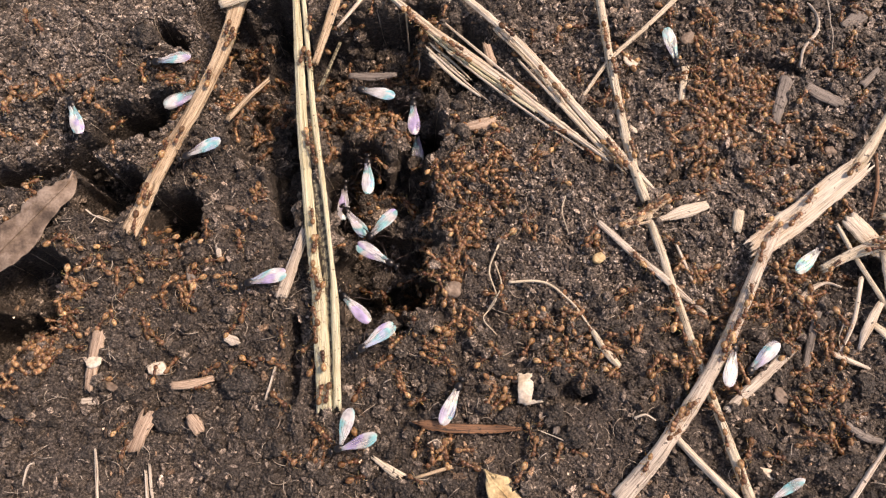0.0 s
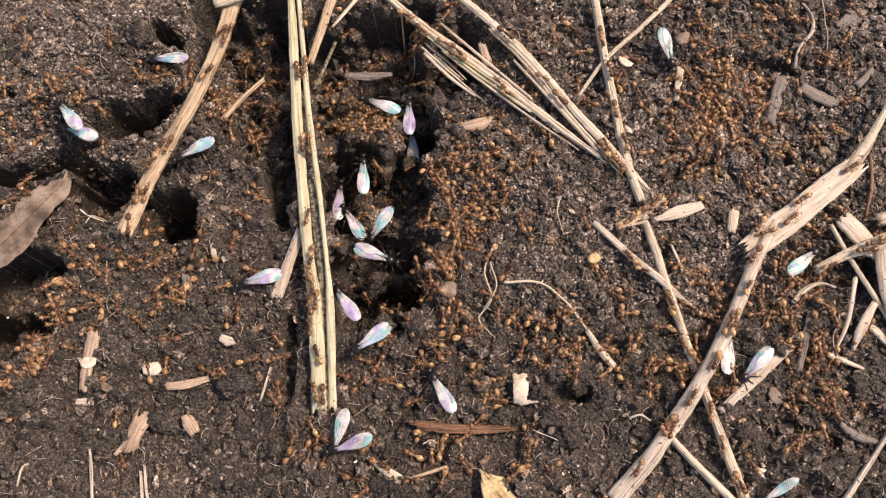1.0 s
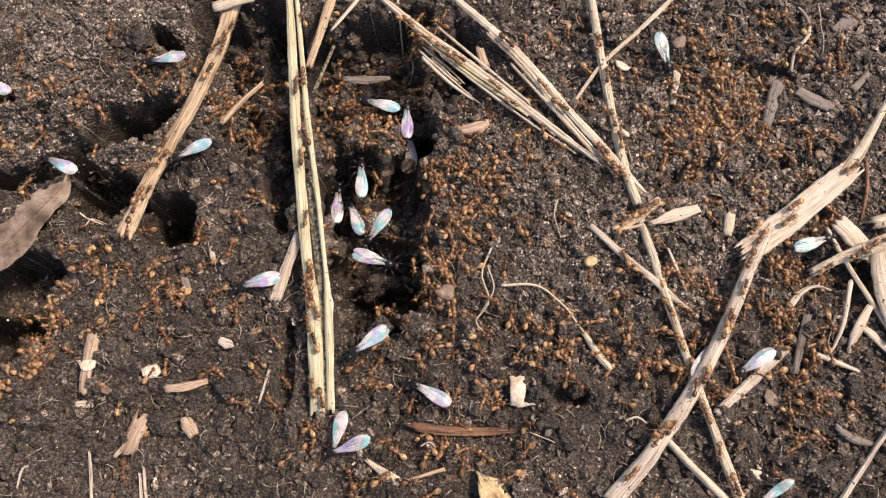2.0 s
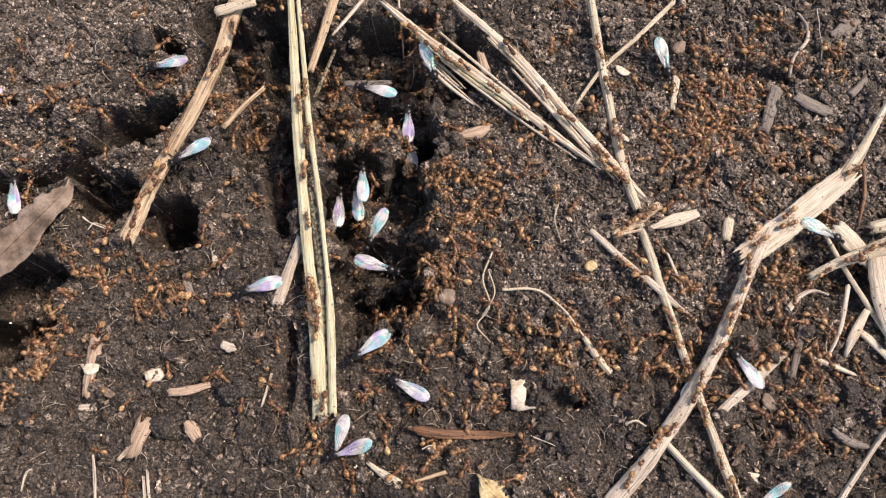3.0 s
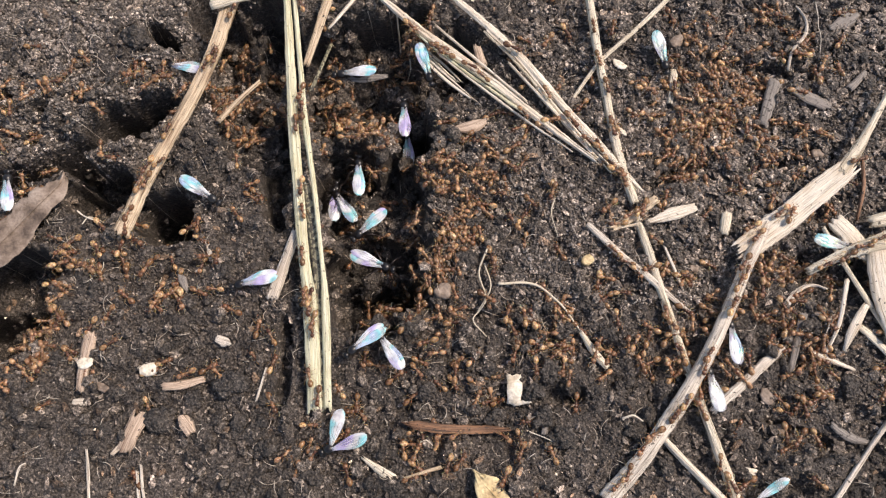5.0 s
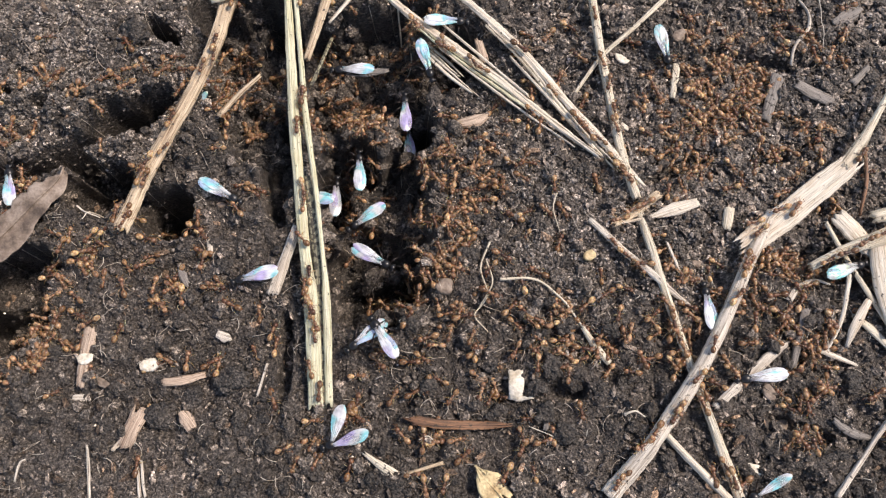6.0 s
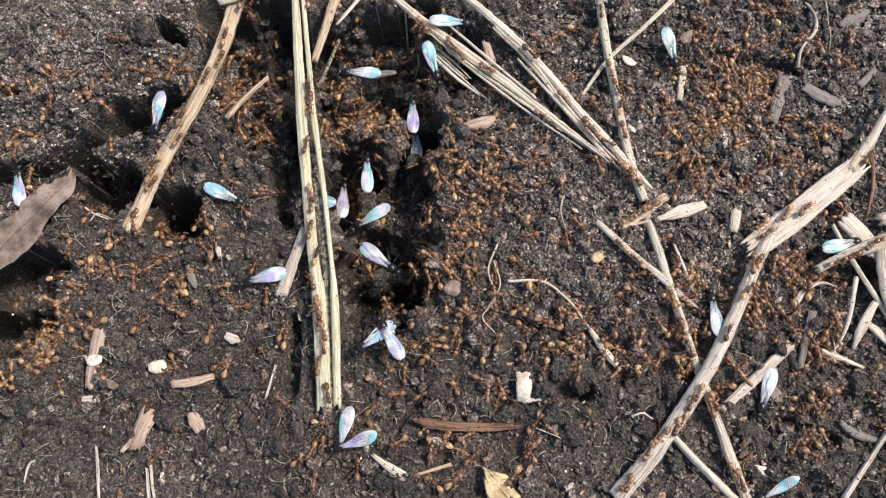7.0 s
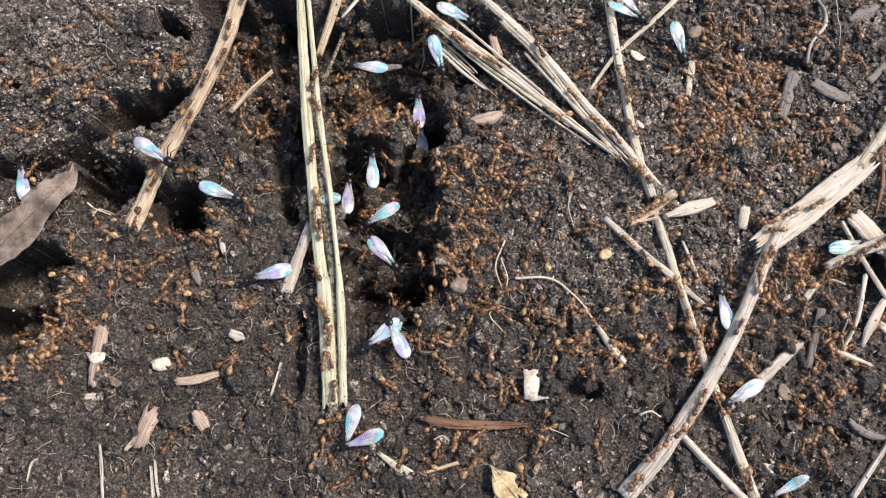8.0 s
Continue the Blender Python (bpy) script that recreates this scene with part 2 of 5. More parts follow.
PITH = straw_material("mottled_pith", (0.36, 0.34, 0.24), (0.20, 0.185, 0.12), (0.03, 0.027, 0.02), (0.06, 0.055, 0.04), 0.48)
TAN = straw_material("tan_straw", (0.62, 0.50, 0.36), (0.42, 0.31, 0.20), (0.13, 0.085, 0.05), (0.22, 0.125, 0.07), 0.66)
GREY = straw_material("weathered_straw", (0.66, 0.60, 0.52), (0.46, 0.40, 0.33), (0.13, 0.105, 0.085), (0.30, 0.22, 0.155), 0.65)
WHITE = straw_material("bleached_straw", (0.73, 0.67, 0.575), (0.60, 0.52, 0.41), (0.30, 0.22, 0.15), (0.50, 0.35, 0.22), 0.68)
BARK = straw_material("brown_bark", (0.30, 0.16, 0.09), (0.12, 0.066, 0.042), (0.035, 0.022, 0.016), (0.07, 0.04, 0.028), 0.60)
CHIP = straw_material("dull_bark", (0.27, 0.24, 0.215), (0.17, 0.15, 0.132), (0.055, 0.047, 0.04), (0.11, 0.094, 0.08), 0.62)
WOOD = straw_material("pinkish_wood", (0.54, 0.42, 0.325), (0.36, 0.26, 0.19), (0.14, 0.09, 0.062), (0.25, 0.165, 0.115), 0.66)
LEAF = husk_material("dry_leaf", (0.36, 0.29, 0.235), (0.22, 0.165, 0.125), (0.09, 0.065, 0.048))
HUSK = husk_material("pale_husk", (0.80, 0.75, 0.66), (0.72, 0.65, 0.53), (0.52, 0.43, 0.31))
CREAM = husk_material("cream_leaf", (0.74, 0.62, 0.36), (0.58, 0.44, 0.24), (0.34, 0.22, 0.10))
AMBER = skin_material("amber_chitin", (0.38, 0.205, 0.105), (0.13, 0.060, 0.030), 0.30, 1600.0, 0.3)
GASTER = skin_material("brown_chitin", (0.51, 0.325, 0.16), (0.17, 0.082, 0.038), 0.22, 1600.0, 0.3)
MILLING = skin_material("milling_chitin", (0.48, 0.29, 0.15), (0.15, 0.072, 0.036), 0.28, 1600.0, 0.3, True)
LIMB = skin_material("limb_chitin", (0.40, 0.26, 0.15), (0.25, 0.145, 0.08), 0.4, 900.0, 0.6)
BLACK = skin_material("black_chitin", (0.016, 0.014, 0.013), (0.007, 0.006, 0.006), 0.34)
DARKLIMB = skin_material("dark_limb", (0.035, 0.022, 0.016), (0.02, 0.012, 0.01), 0.4)
WING = wing_material()
FIBRE = skin_material("pale_fibre", (0.62, 0.56, 0.46), (0.38, 0.30, 0.22), 0.6)
VEIN = skin_material("wing_vein", (0.42, 0.39, 0.38), (0.24, 0.22, 0.21), 0.5)


# ---- ground ----
TABLES = {}


def lattice(seed, n=256):
    if seed not in TABLES:
        TABLES[seed] = np.random.RandomState(seed).rand(n, n)
    return TABLES[seed]


def vnoise(x, y, size, seed, octaves=1):
    """Smooth value noise in -1..1, features of that size."""
    out, amp, total = 0, 1.0, 0.0
    for o in range(octaves):
        g = lattice(seed + 17 * o)
        u, v = x / size + 91.3, y / size + 47.7
        i, j = np.floor(u).astype(int), np.floor(v).astype(int)
        f, h = u - i, v - j
        f, h = f * f * (3 - 2 * f), h * h * (3 - 2 * h)
        a, b = g[i % 256, j % 256], g[(i + 1) % 256, j % 256]
        c, d = g[i % 256, (j + 1) % 256], g[(i + 1) % 256, (j + 1) % 256]
        out = out + amp * ((a + (b - a) * f) * (1 - h) + (c + (d - c) * f) * h)
        total, amp, size = total + amp, amp * 0.5, size * 0.5
    return out / total * 2 - 1


def cells(x, y, size, seed):
    """Rounded crumbs of about that size, 0..1."""
    r = np.random.RandomState(seed)
    jx, jy, rad = r.rand(512, 512), r.rand(512, 512), 0.35 + 0.4 * r.rand(512, 512)
    u, v = x / size + 200.5, y / size + 200.5
    i, j = np.floor(u).astype(int), np.floor(v).astype(int)
    best = np.zeros_like(u)
    for a in (-1, 0, 1):
        for b in (-1, 0, 1):
            p, q = (i + a) % 512, (j + b) % 512
            d2 = (u - i - a - jx[p, q]) ** 2 + (v - j - b - jy[p, q]) ** 2
            best = np.maximum(best, np.sqrt(np.maximum(rad[p, q] ** 2 - d2, 0)))
    return best


# hollows of the nest and cracks in the crust: x, y, half length, half width, turn, depth (mm, degrees)
NEST_PITS = [
    (-57.9, 22.4, 5.8, 2.9, 15, 20),
    (-52.7, 25.5, 5.0, 2.3, 30, 18),
    (-67.3, 16.9, 7.2, 1.9, 22, 16),
    (-77.3, 12.7, 9.7, 2.6, 12, 17),
    (-63.8, 8.6, 6.1, 3.0, -25, 15),
    (-74.4, -7.4, 7.8, 6.5, 0, 17),
    (-58.4, 10.7, 4.7, 3.4, -30, 18),
    (-63.9, 13.6, 5.1, 2.2, -28, 16),
    (-48.3, 4.9, 5.8, 4.4, 0, 18),
    (-51.6, 39.4, 4.3, 1.8, -38, 13),
    (-71.5, -14.3, 6.2, 5.6, 14, 26),
    (-80.9, -17.3, 12.0, 6.0, 5, 28),
    (-37.4, 37.1, 9.8, 11.2, 0, 14),
    (-35.3, 30.1, 5.5, 3.6, -20, 18),
    (-43.1, 28.4, 3.1, 3.6, 0, 14),
    (-34.3, 21.6, 7.2, 6.2, -20, 9),
    (-32.2, 40.6, 4.9, 6.4, 0, 18),
    (-42.7, 44.8, 4.7, 3.7, 0, 14),
    (-28.2, 11.2, 3.0, 8.6, 0, 9),
    (-40.2, 32.4, 4.2, 2.7, 20, 15),
    (-13.4, 33.6, 13.5, 14.8, 0, 13),
    (-19.4, 10.2, 4.1, 5.3, 0, 18),
    (-17.1, -2.4, 4.4, 4.6, 0, 17),
    (-8.5, 28.1, 5.0, 3.8, 0, 18),
    (-23.4, 33.6, 3.2, 5.3, 0, 16),
    (-12.1, 2.8, 10.0, 18.0, 0, 10.5),
    (-16.0, 16.1, 5.1, 4.7, 0, 19),
    (-8.3, 12.3, 4.5, 7.1, 0, 14),
    (-14.6, 2.8, 4.6, 3.6, 0, 18),
    (-9.1, 0.2, 7.2, 4.8, 0, 18),
    (-7.9, -7.9, 5.9, 4.5, 0, 17),
    (-14.7, -10.4, 4.3, 4.3, 0, 15),
    (1.4, 35.3, 7.0, 8.1, -30, 13),
    (-4.8, 21.1, 4.3, 4.3, 0, 18),
    (-9.8, 43.0, 8.6, 3.9, 0, 15),
    (-18.2, 4.9, 3.0, 6.0, 0, 14),
]
CRACK_PITS = [
    (-26.2, -21.2, 1.3, 7.6, 0, 4),
    (69.4, -4.6, 6.9, 5.4, 20, 3),
    (21.5, -25.8, 3.2, 2.3, 0, 2.5),
    (-72.0, 25.1, 2.1, 1.2, 0, 4),
    (-78.9, 26.7, 1.9, 1.2, 0, 4),
    (57.7, 34.2, 8.4, 2.3, -8, 2.5),
    (42.4, 13.1, 9.1, 1.6, 25, 2),
    (9.5, -13.5, 5.8, 1.3, -15, 2),
    (-44.1, -4.6, 6.9, 1.2, 20, 2),
    (59.3, -32.2, 6.5, 1.3, -20, 2),
]
# raised crust, mound and lumps: x, y, half length, half width, turn, height
RISES = [
    (-68.4, 34.2, 22.6, 12.1, 0, 2.6),
    (20.2, 2.5, 23.3, 18.9, 20, 1.2),
    (-14.5, 22.3, 4.7, 2.7, 0, 4),
    (-19.0, 19.0, 2.0, 4.5, 0, 3),
    (-11.4, -15.0, 2.7, 2.3, 0, 3.5),
    (-33.3, 18.4, 4.1, 3.1, 0, 2.5),
    (-44.5, 17.1, 6.3, 3.9, -15, 1.5),
    (-60.3, 17.9, 4.9, 2.0, 10, 1.2),
    (-18.8, 27.3, 2.5, 3.1, 0, 2.5),
    (-8.5, 33.0, 4.2, 2.5, 10, 2.5),
    (-37.7, 30.7, 3.5, 2.5, 0, 2),
]


def oval(x, y, cx, cy, rx, ry, turn, warp):
    c, s = math.cos(radians(turn)), math.sin(radians(turn))
    a, b = (x - cx) * c + (y - cy) * s, (y - cy) * c - (x - cx) * s
    return np.sqrt((a / rx) ** 2 + (b / ry) ** 2) + warp


def smooth(v):
    v = np.clip(v, 0, 1)
    return v * v * (3 - 2 * v)


def relief(x, y):
    """Height of the soil in mm."""
    edge = 0.40 * vnoise(x, y, 9, 5, 3) + 0.16 * vnoise(x, y, 2.6, 6, 2)
    z = 1.3 * vnoise(x, y, 26, 3, 3) + 1.4 * vnoise(x, y, 6, 11, 3) + 0.9 * vnoise(x, y, 2.4, 13, 2) - 0.6 * smooth(1 - np.abs(vnoise(x, y, 9, 19, 2)) * 6)
    for cx, cy, rx, ry, turn, high in RISES:
        z = z + high * smooth((1.25 - oval(x, y, cx, cy, rx, ry, turn, edge)) / 0.5)
    sunk = 0 * x
    for cx, cy, rx, ry, turn, deep in NEST_PITS + CRACK_PITS:
        sunk = np.maximum(sunk, deep * smooth((1.12 - oval(x, y, cx, cy, rx, ry, turn, edge)) / 0.30))
    z = z - sunk * (1 + 0.35 * vnoise(x, y, 5, 23, 2))
    clump = smooth(0.5 + 1.2 * vnoise(x, y, 12, 31, 2))
    u, v = x + 0.9 * vnoise(x, y, 1.3, 51, 2), y + 0.9 * vnoise(x, y, 1.3, 57, 2)
    z = z + (0.35 + 0.75 * clump) * cells(u, v, 2.9, 7) * 1.5 + 0.6 * cells(u, v, 1.3, 8) + 0.25 * vnoise(x, y, 0.9, 61, 2)
    inside = smooth((118 - np.abs(x)) / 14) * smooth((88 - np.abs(y)) / 14)
    return z * inside + 20 * (1 - inside) * 0.02 * vnoise(x, y, 400, 41, 3)


STEP = 0.35
FX, FY = np.arange(-98, 98.01, STEP), np.arange(-56, 62.01, STEP)
GX, GY = np.meshgrid(FX, FY, indexing="ij")
GZ = relief(GX, GY)


def level(x, y):
    """Height of the built soil at a place, mm."""
    u = min(max((x - FX[0]) / STEP, 0), len(FX) - 2.001)
    v = min(max((y - FY[0]) / STEP, 0), len(FY) - 2.001)
    i, j = int(u), int(v)
    f, h = u - i, v - j
    return float((GZ[i, j] * (1 - f) + GZ[i + 1, j] * f) * (1 - h) + (GZ[i, j + 1] * (1 - f) + GZ[i + 1, j + 1] * f) * h)


def big_mesh(name, co, tris, material, shade=True):
    """A triangle or quad mesh from numpy arrays."""
    k = tris.shape[1]
    me = bpy.data.meshes.new(name)
    me.vertices.add(len(co))
    me.vertices.foreach_set("co", np.ascontiguousarray(co, dtype=np.float32).ravel())
    me.loops.add(tris.size)
    me.loops.foreach_set("vertex_index", np.ascontiguousarray(tris, dtype=np.int32).ravel())
    me.polygons.add(len(tris))
    me.polygons.foreach_set("loop_start", np.arange(0, tris.size, k, dtype=np.int32))
    me.polygons.foreach_set("use_smooth", np.full(len(tris), shade))
    me.materials.append(material)
    me.update(calc_edges=True)
    me.validate()
    return me


def ground():
    far = np.cumsum(0.5 * 1.45 ** np.arange(30))
    ax = np.r_[FX[0] - far[::-1], FX, FX[-1] + far]
    ay = np.r_[FY[0] - far[::-1], FY, FY[-1] + far]
    x, y = np.meshgrid(ax, ay, indexing="ij")
    z = relief(x, y)
    k = len(far)
    z[k:-k, k:-k] = GZ
    n, m = x.shape
    idx = np.arange(n * m).reshape(n, m)
    quads = np.stack([idx[:-1, :-1], idx[1:, :-1], idx[1:, 1:], idx[:-1, 1:]], -1).reshape(-1, 4)
    co = np.stack([x, y, z], -1).reshape(-1, 3) * MM
    tagged(new("ground", big_mesh("ground", co, quads, SOIL)), "dark crumbly garden soil broken by ant tunnels", "soil", kind="structure")


ground()


def lump(seed, detail):
    """Unit soil crumb: verts and triangles."""
    bm = bmesh.new()
    bmesh.ops.create_icosphere(bm, subdivisions=detail, radius=1.0)
    r = random.Random(seed)
    off = Vector((r.uniform(-50, 50), r.uniform(-50, 50), r.uniform(-50, 50)))
    for v in bm.verts:
        v.co *= 1 + 0.55 * noise.noise(v.co * 1.1 + off) + 0.34 * noise.noise(v.co * 2.7 + off) + 0.2 * noise.noise(v.co * 6.5 + off)
    sc = (r.uniform(0.75, 1.25), r.uniform(0.75, 1.1), r.uniform(0.6, 0.9))
    co = np.array([[v.co.x * sc[0], v.co.y * sc[1], v.co.z * sc[2]] for v in bm.verts])
    tr = np.array([[v.index for v in f.verts] for f in bm.faces])
    bm.free()
    return co, tr


def scatter(name, count, small, large, detail, material, seed, label, sink=0.25, power=2.5, shade=True, even=False, within=(), flat=1.0, lift=0.0, category="soil"):
    r = np.random.RandomState(seed)
    shapes = [lump(seed + i, detail) for i in range(10)]
    verts, tris, base = [], [], 0
    px, py = r.uniform(-90, 90, count * (16 if within else 3)), r.uniform(-47, 54, count * (16 if within else 3))
    keep = r.rand(len(px)) < (0.9 if even else 0.65) + 0.9 * vnoise(px, py, 14, seed, 2)
    for cx, cy, rx, ry in within:
        keep = keep & (((px - cx) / rx) ** 2 + ((py - cy) / ry) ** 2 + 0.5 * vnoise(px, py, 9, seed + 3, 2) < 1)
    for x, y in list(zip(px[keep], py[keep]))[:count]:
        s = small + (large - small) * r.rand() ** power
        co, tr = shapes[r.randint(10)]
        a, b = r.uniform(0, 6.283), r.uniform(-0.6, 0.6)
        ca, sa, cb, sb = math.cos(a), math.sin(a), math.cos(b), math.sin(b)
        m = np.array(((ca, -sa * cb, sa * sb), (sa, ca * cb, -ca * sb), (0, sb, cb)))
        z = level(x, y)
        verts.append((co * (1, 0.35 + 0.65 * flat, flat)) @ m.T * s + (x, y, z + lift + s * (1 - 2 * sink) * 0.6 * flat))
        tris.append(tr + base)
        base += len(co)
    me = big_mesh(name, np.concatenate(verts) * MM, np.concatenate(tris), material, shade)
    return tagged(new(name, me), label, category, kind="stuff")


scatter("soil_crumbs", 5200, 0.28, 1.1, 2, CRUMB, 101, "dark crumbs of loose soil lying on the ground", power=3.0, shade=False)
scatter("soil_grains", 18000, 0.13, 0.36, 1, CRUMB, 202, "fine angular grains of dark soil on the ground", power=1.8, shade=False, even=True)
scatter("dry_crust", 13000, 0.14, 0.46, 1, DRY, 404, "paler dried-out soil grains on the raised crust", power=2.0, shade=False, even=True, within=[(-64, 35, 32, 23)])
scatter("dry_mound", 11000, 0.14, 0.40, 1, DRY, 505, "greyish dry soil grains on the low mound", power=2.0, shade=False, even=True, within=[(26, 9, 28, 24)])
scatter("bark_bits", 420, 0.35, 1.3, 2, BITS, 606, "small brown and tan bits of bark on the soil", power=2.2, shade=False, flat=0.25, lift=0.3, category="plant litter")
scatter("dry_patch", 13000, 0.15, 0.52, 1, DRY, 909, "paler dry soil grains strewn among litter", power=2.0, shade=False, even=True, within=[(58, 30, 46, 34)])
scatter("nest_crumbs", 620, 0.5, 1.7, 2, CRUMB, 808, "larger soil crumbs lying in the nest hollow", power=1.6, even=True, shade=False, within=[(-13, 18, 15, 32)])
scatter("soil_flakes", 5200, 0.3, 1.0, 1, FLAKES, 717, "thin grey and brown flakes of litter on the soil", power=2.0, shade=False, even=True, flat=0.22, lift=0.3, category="plant litter")
scatter("litter_patch", 2600, 0.35, 1.3, 1, FLAKES, 727, "greyish thin flakes of dry litter among the ants", power=1.8, shade=False, even=True, within=[(58, 30, 46, 34)], flat=0.2, lift=0.35, category="plant litter")
scatter("pale_grit", 1500, 0.10, 0.30, 1, GRIT, 303, "pale mineral grit scattered on dark soil", power=3, shade=False)


# ---- builders ----
def part(name, bm, material, parent=None, label=""):
    me = bpy.data.meshes.new(name)
    bm.to_mesh(me)
    bm.free()
    me.materials.append(material)
    me.polygons.foreach_set("use_smooth", [True] * len(me.polygons))
    ob = new(name, me)
    ob.parent = parent
    return tagged(ob, label)


def spline(pts, n):
    """Catmull-Rom through rows of numbers."""
    p = np.array(pts, float)
    if len(p) == 2:
        return p[0] + np.linspace(0, 1, n)[:, None] * (p[1] - p[0])
    p = np.vstack([2 * p[0] - p[1], p, 2 * p[-1] - p[-2]])
    out = []
    for t in np.linspace(0, len(p) - 3 - 1e-6, n):
        i, f = int(t), t - int(t)
        a, b, c, d = p[i], p[i + 1], p[i + 2], p[i + 3]
        out.append(0.5 * (2 * b + (c - a) * f + (2 * a - 5 * b + 4 * c - d) * f * f + (3 * b - a - 3 * c + d) * f ** 3))
    return np.array(out)


def stem(pts, thick, seed, fray=0.0, ridge=0.1, wave=0.0, cols=9, edge=0.045):
    """A half-round dry stem: rows of x, y, z (underside), width, in mm; ragged ends, ribs along it, fibres in UV."""
    r = np.random.RandomState(seed)
    p = np.array(pts, float)
    length = np.sum(np.hypot(*np.diff(p[:, :2], axis=0).T))
    n = int(min(max(length / 0.8, 6), 90))
    c = spline(pts, n)
    rest = np.array([level(x, y) + 0.1 for x, y in c[:, :2]])
    lift = np.maximum(rest - c[:, 2], 0)
    wide = np.pad(lift, 3, mode="edge")
    lift = np.max([wide[k:k + n] for k in range(7)], axis=0)
    wide = np.pad(lift, 3, mode="edge")
    c[:, 2] += np.mean([wide[k:k + n] for k in range(7)], axis=0)
    tan = np.gradient(c[:, :3], axis=0)
    tan /= np.linalg.norm(tan, axis=1)[:, None]
    side = np.stack([-tan[:, 1], tan[:, 0], 0 * tan[:, 0]], -1)
    side /= np.linalg.norm(side, axis=1)[:, None]
    rib = ridge * r.uniform(-1, 1, cols)
    ends = np.stack([r.uniform(0, fray, cols), r.uniform(0, fray, cols)])
    along = np.r_[0, np.cumsum(np.linalg.norm(np.diff(c[:, :3], axis=0), axis=1))]
    bm = bmesh.new()
    uv = bm.loops.layers.uv.new("fibre")
    top, low, place = [], [], {}
    for i in range(n):
        w = c[i, 3]
        ragged = [1 + edge * r.uniform(-1.3, 1) + 0.05 * math.sin(along[i] * f + seed) for f in (0.37, 0.53)]
        rows = ([], [])
        for j in range(cols):
            u = 2 * j / (cols - 1) - 1
            s = 1 - min(i / 4, 1)
            e = 1 - min((n - 1 - i) / 4, 1)
            shift = tan[i] * (s * ends[0, j] - e * ends[1, j])
            warp = wave * math.sin(along[i] * 0.5 + seed) * np.array([0, 0, 1.0])
            q = c[i, :3] + side[i] * (u * w * 0.5 * ragged[u > 0]) + shift + warp
            h = thick * math.sqrt(max(1 - 0.93 * u * u, 0)) + rib[j] * thick + 0.04 * thick * r.uniform(-1, 1)
            for k, z in ((0, max(h, 0.03)), (1, -0.12 * thick * (1 - u * u))):
                v = bm.verts.new((q + (0, 0, z)) * MM)
                rows[k].append(v)
                place[v] = (u * w * 0.5 + seed * 3.7, along[i])
        top.append(rows[0])
        low.append(rows[1])
    faces = []
    for i in range(n - 1):
        for j in range(cols - 1):
            faces.append((top[i][j], top[i + 1][j], top[i + 1][j + 1], top[i][j + 1]))
            faces.append((low[i][j + 1], low[i + 1][j + 1], low[i + 1][j], low[i][j]))
        for j, flip in ((0, 1), (cols - 1, 0)):
            q = (top[i][j], low[i][j], low[i + 1][j], top[i + 1][j])
            faces.append(q if flip else q[::-1])
    for i in (0, n - 1):
        for j in range(cols - 1):
            q = (top[i][j], top[i][j + 1], low[i][j + 1], low[i][j])
            faces.append(q if i == 0 else q[::-1])
    for q in faces:
        f = bm.faces.new(q)
        for lp in f.loops:
            lp[uv].uv = place[lp.vert]
    bmesh.ops.recalc_face_normals(bm, faces=bm.faces[:])
    return bm


def settle(root, x, y, z):
    """Sets a thing's base at a place while its parts stay where they are."""
    root.location = Vector((x, y, z)) * MM
    for o in root.children:
        o.location = -root.location


def stalk(label, material, thick, pts, seed, fray=0.4):
    """A straw stalk with strips of its rind standing proud along it."""
    r = random.Random(seed)
    root = new("straw_stalk")
    part("culm", stem(pts, thick, seed, fray), material, root)
    p = np.array(pts, float)
    side = np.array([p[0, 1] - p[-1, 1], p[-1, 0] - p[0, 0]])
    side /= np.linalg.norm(side)
    for k in range(3):
        c = spline(pts, 40)
        a = r.randrange(0, 18)
        c = c[a:a + r.randrange(14, 22)]
        off = (k - 1) * 0.26 + r.uniform(-0.05, 0.05)
        rows = [(q[0] + side[0] * q[3] * off, q[1] + side[1] * q[3] * off, q[2] + thick * (0.88 - 0.5 * abs(off)), q[3] * 0.17) for q in c[::4]]
        part("rind_strip", stem(rows, 0.16, seed + 40 + k, 1.0, cols=5), material, root)
    settle(root, *pts[-1][:3])
    return tagged(root, label, "straw")


def split_strands(parent, pts, thick, seed, count):
    """A stem split lengthwise: fine strands side by side that part towards the lower end and break off unevenly."""
    r = random.Random(seed)
    c = spline(pts, 25)
    d = np.gradient(c[:, :2], axis=0)
    side = np.stack([-d[:, 1], d[:, 0]], -1) / np.linalg.norm(d, axis=1)[:, None]
    f = np.linspace(0, 1, 25)
    for k in range(count):
        off = (k / (count - 1) - 0.5) * (0.85 + 0.55 * f) + 0.10 * np.sin(f * r.uniform(3, 7) + r.uniform(0, 6))
        wide = r.uniform(0.9, 1.3) / count * (1 - 0.35 * f)
        rows = [(*(c[i, :2] + side[i] * off[i] * c[i, 3] * 1.15), c[i, 2] + r.uniform(0, 0.25), max(c[i, 3] * wide[i] * 1.4, 0.25)) for i in range(r.choice((0, 0, 2, 4)), r.choice((17, 21, 24, 25)), 2)]
        part("strand", stem(rows, thick * 0.55, seed + 300 + k, 1.6, cols=5, edge=0.1), r.choice((STRAW, WHITE, WHITE, GREEN)), parent)


def straw(name, label, material, thick, pts, seed, fray=0.4, category="straw", **more):
    return tagged(part(name, stem(pts, thick, seed, fray, **more), material), label, category)


